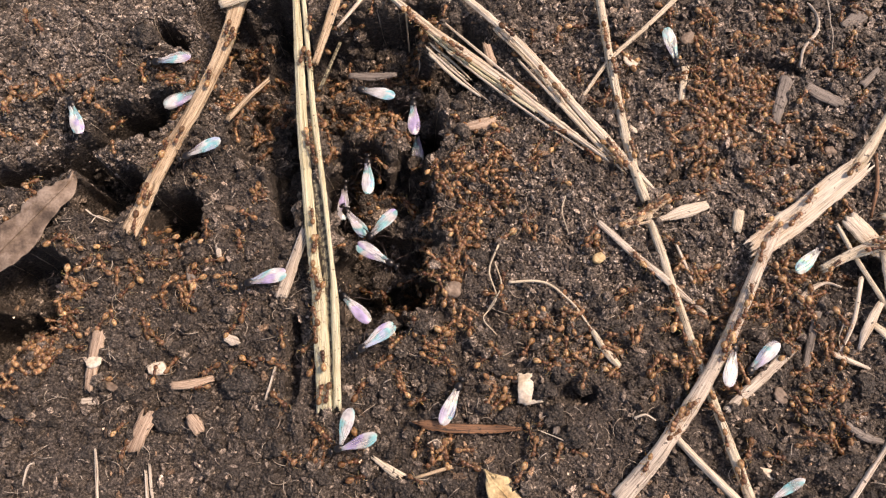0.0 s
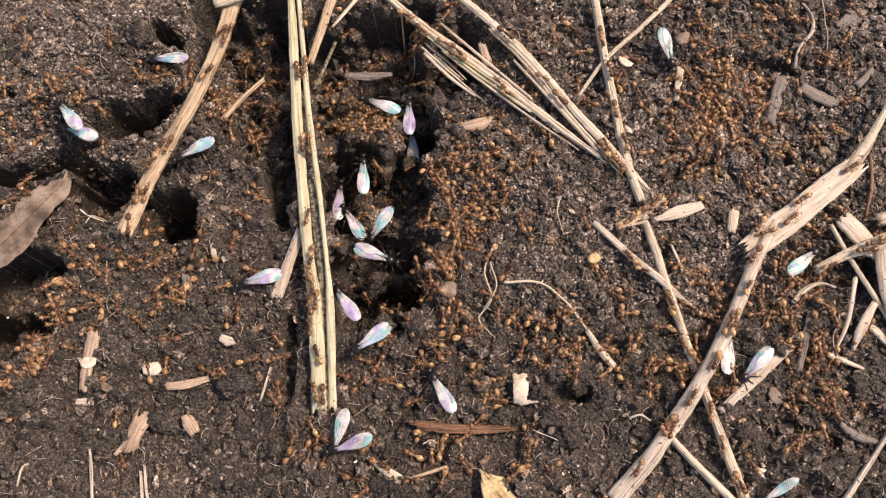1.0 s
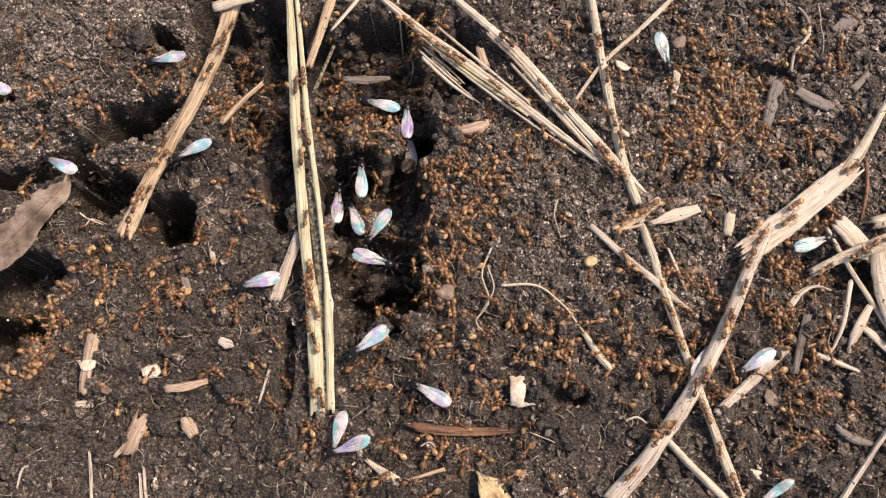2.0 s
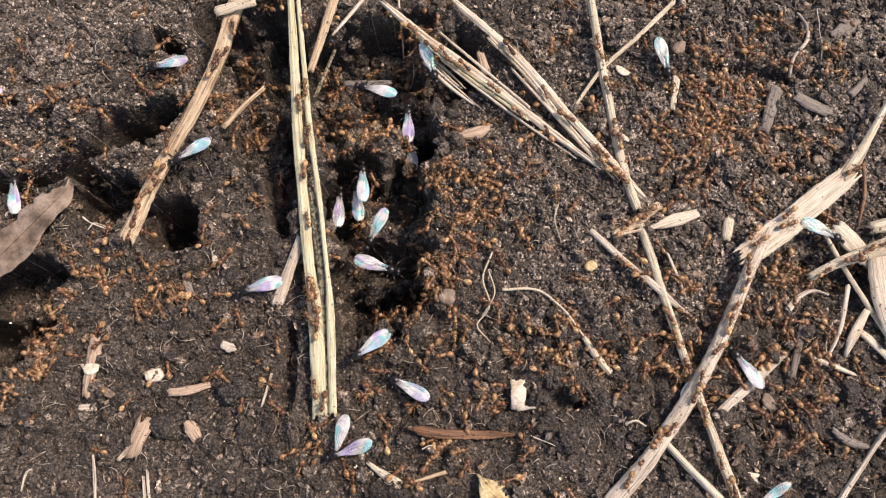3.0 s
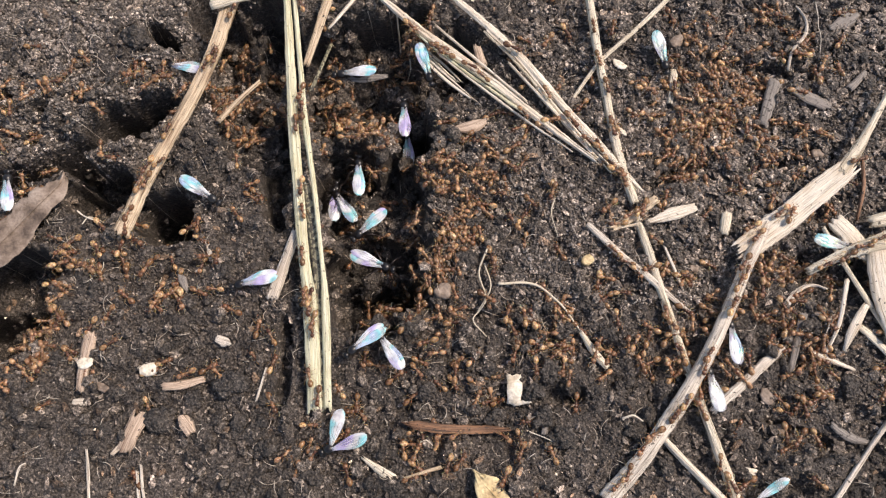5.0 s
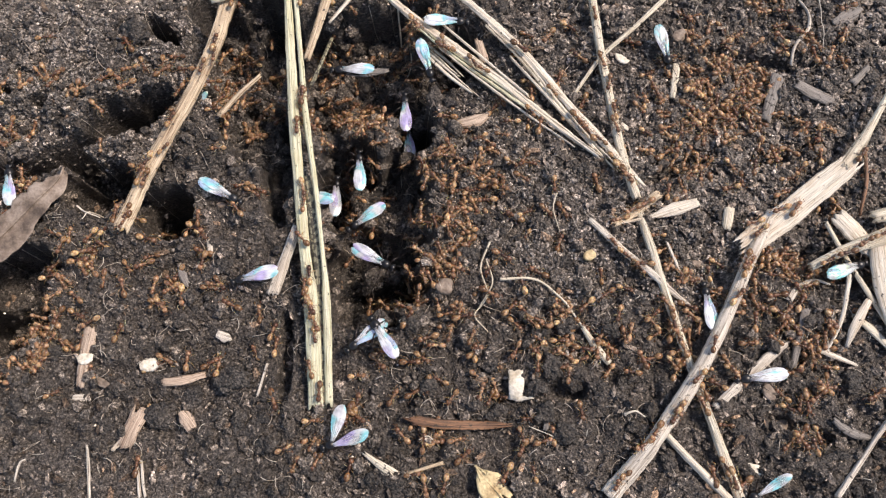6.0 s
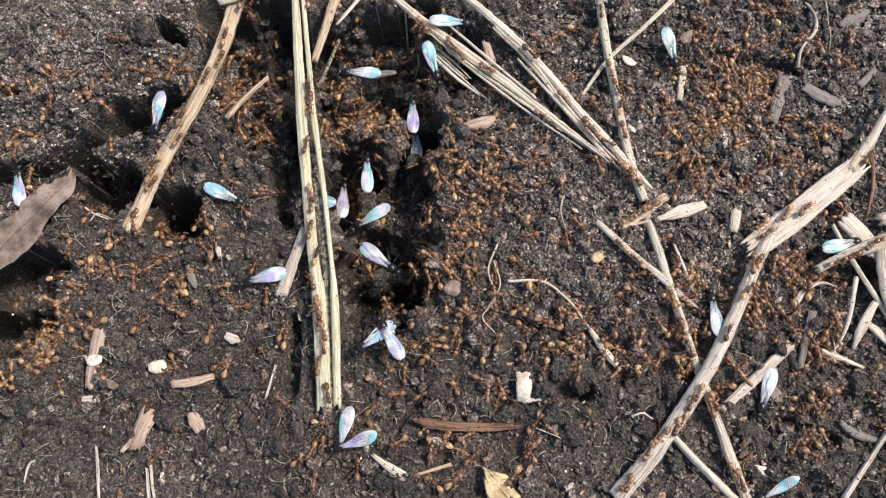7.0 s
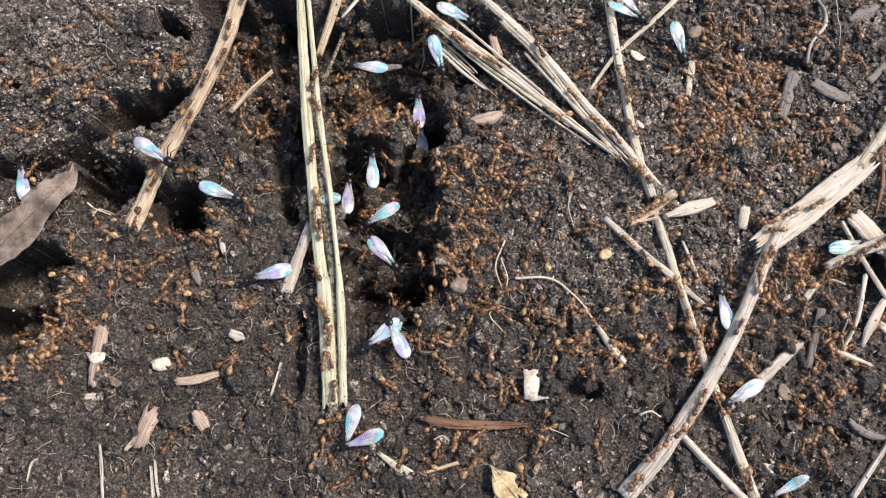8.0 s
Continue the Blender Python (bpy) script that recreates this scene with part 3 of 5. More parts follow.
def flake(name, label, material, x, y, length, width, turn, seed, thick=0.25, lift=0.15, tilt=0, corners=17, category="plant fragment", curl=0.3):
    """An irregular thin chip with a broken outline, lying on the soil."""
    r = random.Random(seed)
    bm = bmesh.new()
    uv = bm.loops.layers.uv.new("fibre")
    ring, rings = [], []
    rough = [r.uniform(-0.5, 0.5) for _ in range(corners)]
    for i in range(corners):
        a = 2 * math.pi * i / corners
        k = 0.92 + 0.30 * (rough[i - 1] + 3 * rough[i] + rough[(i + 1) % corners]) / 2.4
        k *= 1 - 0.16 * (math.cos(a) ** 2) * (math.sin(a) ** 2) * 4
        sx = max(min(math.cos(a) * 1.25, 1), -1)
        sy = max(min(math.sin(a) * 1.25, 1), -1)
        ring.append((sx * k * length / 2, sy * k * width / 2))
    for k, (s, z) in enumerate(((1.0, 0.0), (1.0, 0.6), (0.9, 1.0), (0.45, 1.12))):
        rings.append([bm.verts.new(Vector((px * s, py * s, z * thick + curl * (px * s / length * 2) ** 2 * thick * 2 + r.uniform(-0.12, 0.12) * thick)) * MM) for px, py in ring])
    for a, b in zip(rings, rings[1:]):
        for i in range(corners):
            bm.faces.new((a[i], a[(i + 1) % corners], b[(i + 1) % corners], b[i]))
    bm.faces.new(rings[-1])
    bm.faces.new(rings[0][::-1])
    for f in bm.faces:
        for lp in f.loops:
            lp[uv].uv = (lp.vert.co.y / MM + seed, lp.vert.co.x / MM)
    bmesh.ops.recalc_face_normals(bm, faces=bm.faces[:])
    ob = part(name, bm, material)
    ob.matrix_basis = pose(x * MM, y * MM, (level(x, y) + lift) * MM, tilt, 0, turn)
    return tagged(ob, label, category)


def thread(name, label, material, pts, radius, category="rootlet"):
    """A thin round root or fibre along rows of x, y, height over the soil."""
    c = spline(pts, 8 * len(pts))
    rest = np.array([max(level(x + dx, y + dy) for dx in (-0.6, 0, 0.6) for dy in (-0.6, 0, 0.6)) for x, y, _ in c])
    wide = np.pad(rest, 2, mode="edge")
    c[:, 2] = np.mean([wide[k:k + len(c)] for k in range(5)], axis=0) + 0.8 * c[:, 2]
    tube = tubes([[(q[0], q[1], q[2], radius * (1 - 0.5 * i / len(c))) for i, q in enumerate(c)]], 6)
    return tagged(part(name, tube, material), label, category)


def tubes(lines, sides=5):
    """Tapered tubes along rows of x, y, z, radius in mm."""
    bm = bmesh.new()
    for line in lines:
        p = [Vector(q[:3]) for q in line]
        rings = []
        for i, q in enumerate(p):
            d = (p[min(i + 1, len(p) - 1)] - p[max(i - 1, 0)]).normalized()
            a = d.cross(Vector((0.1, 0.2, 1))).normalized()
            b = d.cross(a)
            rings.append([bm.verts.new((q + (a * math.cos(k * 6.2832 / sides) + b * math.sin(k * 6.2832 / sides)) * line[i][3]) * MM) for k in range(sides)])
        for a, b in zip(rings, rings[1:]):
            for k in range(sides):
                bm.faces.new((a[k], a[(k + 1) % sides], b[(k + 1) % sides], b[k]))
        bm.faces.new(rings[0][::-1])
        bm.faces.new(rings[-1])
    bmesh.ops.recalc_face_normals(bm, faces=bm.faces[:])
    return bm


def fibres(count, seed):
    r = random.Random(seed)
    lines = []
    for _ in range(count):
        x, y, a, n = r.uniform(-84, 84), r.uniform(-44, 50), r.uniform(0, 6.28), r.randrange(4, 8)
        step, bend, line = r.uniform(0.25, 0.7), r.uniform(-0.35, 0.35), []
        for i in range(n):
            line.append((x, y, level(x, y) + 0.35 + 0.25 * math.sin(3.1 * i / n), r.uniform(0.03, 0.075)))
            x, y, a = x + step * math.cos(a), y + step * math.sin(a), a + bend
        lines.append(line)
    ob = part("plant_fibres", tubes(lines, 4), FIBRE)
    tagged(ob, "fine pale plant fibres strewn over the soil", "plant litter", kind="stuff")


def blobs(rows, u=9, v=6):
    """Ellipsoids: x, y, z, rx, ry, rz in mm."""
    bm = bmesh.new()
    for x, y, z, rx, ry, rz in rows:
        k = 1 if max(rx, ry) > 0.3 else 0.7
        bmesh.ops.create_uvsphere(bm, u_segments=round(u * k), v_segments=round(v * k), radius=1.0, matrix=Matrix.Translation((x * MM, y * MM, z * MM)) @ Matrix.Rotation(radians(90), 4, "Y") @ Matrix.Diagonal((rz * MM, ry * MM, rx * MM, 1)))
    return bm


def leg_mesh(hip, knee, foot, thick, s):
    hx, hy, hz = hip
    mid = [(a - b) for a, b in zip(knee, hip)]
    end = [(a - b) for a, b in zip(foot, hip)]
    toe = [end[0] * 1.12, end[1] * 1.22, end[2]]
    rows = [(0, 0, 0, thick), (mid[0] * 0.5, mid[1] * 0.5, mid[2] * 0.62, thick * 1.25), (*mid, thick * 0.8), (*[m + (e - m) * 0.5 for m, e in zip(mid, end)], thick * 0.75), (*end, thick * 0.5), (*toe, thick * 0.4)]
    return tubes([[(x, y * s, z, w) for x, y, z, w in rows]])


def worker(name, stride, size):
    """A wingless ant, 3.6 mm long, facing +x, feet at z 0."""
    ant = new(name)
    ant.scale = (size, size, size)
    part("head", blobs([(1.26, 0, 0.80, 0.48, 0.45, 0.35), (1.68, 0.12, 0.70, 0.16, 0.10, 0.08), (1.68, -0.12, 0.70, 0.16, 0.10, 0.08)]), AMBER, ant)
    part("thorax", blobs([(0.62, 0, 0.84, 0.40, 0.33, 0.30), (0.18, 0, 0.78, 0.46, 0.27, 0.26), (-0.26, 0, 0.74, 0.18, 0.18, 0.24), (-0.46, 0, 0.72, 0.18, 0.20, 0.21)]), AMBER, ant)
    part("gaster", blobs([(-1.10, 0, 0.76, 0.70, 0.50, 0.46)], 10, 8), GASTER, ant, "glossy brown abdomen")
    for s in (1, -1):
        part("antenna", tubes([[(1.62, 0.18 * s, 0.9, 0.045), (1.82, 0.5 * s, 1.05, 0.045), (1.92, 0.56 * s, 1.0, 0.045), (2.2, (0.4 + 0.15 * stride * s) * s, 0.72, 0.045), (2.4, (0.34 + 0.2 * stride * s) * s, 0.6, 0.065)]]), LIMB, ant)
        for i, (hx, kx, fx) in enumerate(((0.62, 1.0, 1.35), (0.32, 0.35, 0.30), (0.06, -0.45, -1.15))):
            swing = 0.28 * stride * (1 if (i + (s > 0)) % 2 else -1)
            leg = part("leg", leg_mesh((hx, 0.2, 0.62), (kx + swing, 0.78, 1.0), (fx + swing * 1.5, 1.08, 0.0), 0.040, s), LIMB, ant)
            leg.location = (hx * MM, 0.2 * s * MM, 0.62 * MM)
    return tagged(ant, "small amber-brown wingless ant" if size < 1 else "large amber-brown wingless ant with broad head", "ant", "worker ants")


def half_width(f):
    """Half the width of a wing along its length: narrow root, rounded tip."""
    if f > 0.66:
        return 0.80 * math.sqrt(max(1 - ((f - 0.66) / 0.345) ** 2, 0.01))
    return 0.20 + 0.60 * float(smooth(f / 0.66)) ** 0.8


def wing(s, spread, lift, chord=1.0):
    """One pointed-oval fore wing with veins, hinged at its root; a thin curved sheet with thickness."""
    bm = bmesh.new()
    length, rows, cols = 5.1, 16, 6
    m = Matrix.Rotation(radians(180 - s * spread), 3, "Z")
    grid = ([], [])
    for i in range(rows + 1):
        f = i / rows
        half = chord * half_width(f)
        for k, dz in ((0, 0.02), (1, -0.02)):
            line = []
            for j in range(cols + 1):
                g = 2 * j / cols - 1
                v = Vector((f * length, -s * 0.25 * f + g * half * (0.72 if g * s > 0 else 1.0), 0))
                v.z = lift * f + 0.12 * (1 - g * g) * math.sin(f * 3.1) + 0.06 * math.sin(f * 9 + g * 3) + 0.03 * math.sin(f * 23 - g * 6) + dz
                line.append(bm.verts.new((m @ v) * MM))
            grid[k].append(line)
    for i in range(rows):
        for j in range(cols):
            a, b = grid
            bm.faces.new((a[i][j], a[i + 1][j], a[i + 1][j + 1], a[i][j + 1]))
            bm.faces.new((b[i][j + 1], b[i + 1][j + 1], b[i + 1][j], b[i][j]))
        for j in (0, cols):
            bm.faces.new((grid[0][i][j], grid[1][i][j], grid[1][i + 1][j], grid[0][i + 1][j]))
    for i in (0, rows):
        for j in range(cols):
            bm.faces.new((grid[0][i][j], grid[0][i][j + 1], grid[1][i][j + 1], grid[1][i][j]))
    bmesh.ops.recalc_face_normals(bm, faces=bm.faces[:])
    veins = []
    for end, bend in ((0.95, 0.75), (0.72, 0.35), (0.66, -0.15), (0.5, -0.5)):
        line = []
        for i in range(7):
            f = end * i / 6
            half = chord * half_width(f)
            g = -s * bend
            v = m @ Vector((f * length, -s * 0.25 * f + g * half * 0.85, lift * f + 0.12 * (1 - g * g) * math.sin(f * 3.1) + 0.05 * math.sin(f * 9 + g * 3) + 0.03))
            line.append((*v, 0.030 - 0.015 * i / 6))
        veins.append(line)
    return bm, tubes(veins, 4)


def male(spread_a, spread_b, lift=0.5, chord=1.0):
    """A black winged ant, 8 mm from head to wing tips, facing +x, feet at z 0."""
    ant = new("winged_ant")
    ant.scale = (1.2, 1.2, 1.2)
    part("head", blobs([(2.85, 0, 1.05, 0.46, 0.52, 0.42), (2.98, 0.42, 1.1, 0.22, 0.18, 0.24), (2.98, -0.42, 1.1, 0.22, 0.18, 0.24)]), BLACK, ant)
    part("thorax", blobs([(1.72, 0, 1.2, 0.85, 0.72, 0.68), (0.95, 0, 1.0, 0.65, 0.5, 0.5), (0.3, 0, 0.85, 0.2, 0.2, 0.24)], 14, 10), BLACK, ant)
    part("gaster", blobs([(-0.75, 0, 0.9, 0.95, 0.58, 0.55)], 12, 9), BLACK, ant)
    for s, spread in ((1, spread_a), (-1, spread_b)):
        sheet, veins = wing(s, spread, lift, chord)
        w = part("wing", sheet, WING, ant, "clear iridescent pale wing")
        w.location = (1.35 * MM, 0.2 * s * MM, (1.66 + 0.06 * s) * MM)
        part("vein", veins, VEIN, w)
        part("antenna", tubes([[(3.05, 0.15 * s, 1.0, 0.05), (3.4, 0.5 * s, 1.1, 0.045), (3.9, 0.7 * s, 0.8, 0.04), (4.3, 0.9 * s, 0.5, 0.035)]]), DARKLIMB, ant)
        for hx, kx, fx in ((2.1, 2.7, 3.2), (1.6, 1.5, 1.4), (1.2, 0.2, -0.8)):
            leg = part("leg", leg_mesh((hx, 0.4, 0.8), (kx, 1.35, 1.35), (fx, 2.3, 0.0), 0.09, s), DARKLIMB, ant)
            leg.location = (hx * MM, 0.4 * s * MM, 0.8 * MM)
    return tagged(ant, "black winged male ant with pale iridescent wings", "winged ant", "winged ants")


# ---- plant litter on the soil ----
stalk("dry tan straw stalk leaning over a crack in the soil", TAN, 1.3, [(-37.8, 48.1, 5.0, 3.28), (-42.3, 31.4, 4.0, 2.65), (-51.2, 12.0, 2.6, 2.76), (-55.0, 0.2, 2.6, 3.00)], 1, fray=1.2)
straw("straw_fragment", "short pale straw fragment lying across a stalk", STRAW, 0.7, [(-41.8, 43.1, 6.5, 1.96), (-34.3, 45.3, 6.8, 2.18)], 2)
bundle = tagged(new("split_straw"), "long greenish-yellow split straw bridging the ant nest", "straw")
part("blade", stem([(-28.7, 48.8, 4.2, 1.25), (-27.2, 34.3, 4.4, 1.70), (-26.0, 21.5, 4.4, 1.90), (-24.5, 8.5, 4.0, 1.90), (-22.9, -4.5, 3.2, 1.90), (-21.7, -12.2, 2.6, 2.40), (-20.5, -29.3, 0.8, 2.50)], 0.6, 3, 1.0, cols=13, ridge=0.16), GREEN, bundle)
part("blade", stem([(-27.3, 48.6, 4.6, 0.80), (-25.4, 34.1, 4.8, 0.90), (-23.8, 21.4, 4.8, 1.10), (-21.6, 8.3, 4.6, 0.90), (-19.9, -4.5, 3.6, 0.80), (-19.1, -12.2, 3.0, 1.40), (-18.4, -28.9, 0.8, 1.30)], 0.6, 4, 1.0), GREEN, bundle)
part("pith", stem([(-23.4, 10.7, 3.6, 1.20), (-21.4, -1.4, 3.0, 1.60), (-20.4, -12.1, 2.2, 1.20), (-19.4, -29.1, 0.5, 1.10)], 0.35, 5, 0.8), PITH, bundle)
settle(bundle, -21.4, -30.5, 0.7)
stalk("thin tan straw stem hanging into the hollow", TAN, 0.6, [(-20.5, 48.7, 3.0, 1.75), (-22.9, 39.7, 2.5, 1.61), (-24.8, 33.3, 2.0, 1.27)], 6)
straw("grass_straw", "thin bleached grass blade", WHITE, 0.25, [(-14.2, 48.9, 3.4, 0.66), (-18.2, 43.9, 3.0, 0.76), (-20.9, 40.7, 2.4, 0.43)], 7)
straw("green_straw", "thin olive plant stem in the hollow", PITH, 0.4, [(-21.2, 41.8, -4.4, 0.60), (-23.8, 28.7, 1.0, 0.75)], 8)
straw("broken_straw", "short weathered straw leaning into the nest", GREY, 0.9, [(-24.6, 2.6, 1.9, 1.81), (-27.0, -4.3, 1.2, 1.98), (-28.9, -10.6, 0.6, 2.15)], 9, fray=1.0)
straw("twig", "short thin tan twig beside the hollow", TAN, 0.5, [(-32.8, 30.4, 2.2, 0.74), (-36.5, 26.7, 2.0, 0.94), (-40.2, 22.3, 1.8, 1.04)], 10)
bundle = tagged(new("frayed_straw"), "pale frayed straw split into long strands", "straw")
part("strand", stem([(-11.9, 47.5, 3.4, 1.03), (-2.5, 39.1, 3.2, 1.59), (8.9, 30.4, 2.7, 1.71), (18.1, 22.6, 2.2, 1.4), (28.5, 14.2, 1.8, 0.69)], 0.5, 11, 2.2, ridge=0.3, cols=13, edge=0.08), WHITE, bundle)
split_strands(bundle, [(-4.8, 39.4, 3.4, 0.65), (1.7, 34.0, 3.2, 0.85), (9.9, 27.9, 2.6, 1.26), (18.8, 21.1, 2.1, 1.04), (27.2, 14.7, 1.8, 0.62)], 0.5, 66, 3)
split_strands(bundle, [(-4.4, 37.7, 2.0, 0.86), (1.7, 31.7, 2.0, 0.85), (8.1, 25.2, 1.8, 0.31)], 0.4, 12, 3)
part("strand", stem([(-4.0, 35.8, 2.0, 0.64), (0.9, 30.7, 2.0, 0.63), (5.8, 26.8, 1.8, 0.31)], 0.35, 67, 1.0), WHITE, bundle)
part("strand", stem([(1.3, 48.1, 3.2, 1.17), (7.8, 42.0, 3.0, 1.61), (15.3, 34.3, 2.7, 1.58), (22.2, 25.4, 2.3, 1.55), (30.0, 15.9, 1.9, 1.53), (36.4, 7.8, 1.9, 0.69)], 0.5, 13, 2.2, ridge=0.3, cols=13, edge=0.08), WHITE, bundle)
split_strands(bundle, [(8.2, 40.4, 3.0, 0.75), (15.2, 32.9, 2.6, 0.96), (22.0, 23.7, 2.2, 1.04), (29.8, 14.4, 1.8, 0.92), (35.2, 7.6, 1.9, 0.41)], 0.5, 68, 3)
part("strand", stem([(12.3, 33.9, 2.9, 0.43), (19.8, 25.1, 2.4, 0.63), (27.6, 15.7, 2.0, 0.62)], 0.4, 14, 1.0), WHITE, bundle)
part("strand", stem([(-1.2, 41.0, 3.9, 0.43), (6.9, 33.7, 3.4, 0.53), (16.0, 25.6, 2.9, 0.42)], 0.3, 15, 1.0), WHITE, bundle)
settle(bundle, 28.5, 14.2, 1.8)
stalk("slender pale straw stalk across the soil", STRAW, 0.9, [(27.7, 49.4, 2.6, 1.53), (29.3, 34.1, 2.2, 1.60), (31.0, 21.3, 1.8, 1.66), (32.3, 13.9, 1.4, 1.74), (34.1, 6.6, 1.9, 1.62)], 16)
stalk("slender mottled straw stalk lying on soil", STRAW, 0.8, [(34.4, 4.7, 1.1, 1.51), (36.8, -7.1, 2.9, 1.48), (40.7, -19.9, 1.4, 1.44), (43.3, -29.7, 2.2, 1.51), (47.2, -42.9, 1.9, 1.83)], 17)
straw("grass_straw", "thin dry grass stem crossing a straw", STRAW, 0.4, [(43.5, 47.7, 3.0, 0.87), (36.3, 40.5, 2.8, 0.86), (29.5, 34.3, 2.2, 0.74), (23.9, 26.7, 1.4, 0.63)], 18)
straw("straw_sliver", "narrow bleached straw sliver on soil", GREY, 0.5, [(25.4, 3.1, 1.9, 1.00), (31.7, -3.4, 2.6, 1.29), (37.1, -8.4, 2.7, 1.08), (43.2, -13.0, 1.4, 0.58)], 19)
straw("straw_sliver", "thin grey straw sliver on soil", GREY, 0.25, [(38.2, 1.2, 1.6, 0.40), (39.5, -4.5, 2.9, 0.59), (41.4, -9.4, 1.9, 0.29)], 20)
straw("straw_shred", "pale papery straw shred with a torn end", WHITE, 0.3, [(30.0, 2.0, 2.9, 0.40), (36.0, 3.5, 2.0, 0.70), (40.2, 4.8, 2.2, 2.22), (44.9, 6.3, 2.2, 1.41)], 21)
straw("bark_strip", "short brown bark strip under a straw shred", TAN, 0.5, [(29.2, 1.7, 2.9, 1.40), (33.6, 4.6, 1.7, 1.81), (38.2, 7.9, 2.4, 1.52)], 22, fray=0.8, edge=0.09)
bundle = tagged(new("broad_straw"), "broad weathered straw with a splintered end and long stalk", "straw")
part("sheath", stem([(50.6, -2.7, 2.0, 4.00), (54.3, -0.1, 2.2, 4.50), (60.5, 4.5, 2.6, 4.50), (67.2, 9.6, 3.2, 4.30), (72.5, 14.1, 3.8, 3.40)], 0.6, 23, 2.4, cols=17, ridge=0.22, edge=0.04), WHITE, bundle)
part("stalk", stem([(69.7, 11.8, 3.6, 2.20), (72.5, 15.2, 4.0, 2.10), (75.4, 19.6, 4.5, 1.40), (78.6, 24.8, 5.0, 1.10), (82.2, 30.3, 5.4, 1.10)], 0.6, 24, 0.5), STRAW, bundle)
part("stalk", stem([(57.7, 4.6, 1.6, 2.01), (51.5, -5.7, 3.0, 2.17), (46.5, -15.4, 3.4, 2.23), (40.0, -26.1, 3.0, 2.56), (33.5, -34.6, 2.6, 2.61), (26.4, -42.9, 1.7, 3.11)], 1.2, 25, 0.5), GREY, bundle)
settle(bundle, 74.2, 15.7, 3.6)
stalk("short pale straw stalk crossing under a stem", WHITE, 0.8, [(35.8, -32.6, 1.8, 1.0), (39.6, -36.9, 2.2, 1.25), (45.6, -43.3, 2.1, 1.45)], 26)
straw("bark_strip", "thin weathered bark strip", GREY, 0.5, [(57.8, -17.8, 1.1, 1.54), (51.3, -23.0, 2.0, 1.72), (43.9, -29.0, 2.5, 1.23)], 27, fray=1.0, edge=0.09)
stalk("tan straw stalk jutting over a litter heap", STRAW, 1.1, [(62.3, -5.6, 2.4, 1.38), (68.5, -2.7, 3.0, 1.89), (78.3, 0.6, 3.8, 3.20)], 28)
straw("straw_shard", "bleached broad straw shard in the litter", WHITE, 0.7, [(68.2, 4.3, 2.0, 3.42), (71.1, 0.5, 2.2, 3.60), (73.8, -3.5, 2.0, 2.38)], 29, fray=1.5)
straw("straw_shard", "bright white straw shard at the litter heap", WHITE, 0.9, [(74.9, -0.3, 3.0, 4.39), (75.4, -8.5, 2.4, 4.71), (76.6, -17.1, 2.0, 4.05)], 30, fray=0.8)
straw("straw_shard", "pale yellow straw end in the litter heap", STRAW, 0.8, [(73.4, 3.0, 3.4, 2.21), (78.8, 3.9, 3.8, 2.62)], 31, fray=1.0)
straw("grass_straw", "thin pale grass stem in the litter", STRAW, 0.4, [(66.3, 2.8, 2.2, 0.70), (69.7, -4.9, 2.0, 0.89), (76.1, -16.6, 1.1, 0.97)], 32)
straw("grass_straw", "thin bleached stem over the litter", WHITE, 0.35, [(69.5, -6.5, 2.0, 0.79), (67.2, -14.2, 1.8, 0.68), (64.6, -19.8, -0.0, 0.48)], 33)
straw("straw_shard", "flat white straw splinter", WHITE, 0.4, [(68.0, -19.0, 0.3, 0.48), (69.4, -15.2, 1.8, 1.74), (72.2, -10.9, 2.0, 1.17)], 34)
straw("straw_shard", "pale flat straw splinter in the litter", STRAW, 0.4, [(69.6, -13.3, 0.5, 0.78), (72.8, -16.0, 0.6, 1.55), (76.2, -19.8, 0.2, 0.96)], 35)
straw("grass_straw", "thin brown grass stem in the litter", BARK, 0.35, [(74.8, 15.5, 2.6, 0.62), (74.4, 9.8, 2.2, 0.71), (73.4, 4.1, 0.4, 0.50)], 36)
straw("straw_sliver", "short pale straw sliver on soil", WHITE, 0.35, [(62.3, -18.9, 0.8, 0.87), (66.2, -20.3, 0.0, 0.86), (70.0, -21.8, -0.4, 0.57)], 37)
straw("straw_shred", "curled papery straw shred", GREY, 0.3, [(58.5, -11.3, 1.6, 1.17), (61.4, -8.4, 0.6, 0.98), (64.1, -7.4, 0.8, 0.49), (66.4, -8.3, 1.2, 0.39)], 38)
stalk("slender grey straw stalk on soil", GREY, 0.8, [(74.5, -29.2, 0.9, 0.75), (69.2, -35.5, 0.4, 0.85), (62.3, -42.9, 1.9, 0.95)], 39)
straw("bark_strip", "upright brown bark strip on soil", CHIP, 0.45, [(61.8, -12.2, 1.2, 1.36), (60.2, -17.0, 0.7, 1.45), (58.5, -22.5, 0.5, 1.15)], 40, edge=0.09)
straw("wood_splint", "tan wood splint on soil", WOOD, 0.5, [(-58.5, -15.4, 1.7, 2.32), (-59.2, -19.9, 1.3, 2.30), (-59.6, -26.0, 1.1, 1.33)], 41, fray=1.2, edge=0.09)
straw("bark_chip", "flat pinkish bark chip on soil", WOOD, 0.6, [(-49.1, -28.4, 0.4, 3.02), (-50.1, -31.9, 0.8, 3.00), (-51.6, -35.7, 0.3, 2.23)], 42, fray=1.6, edge=0.09)
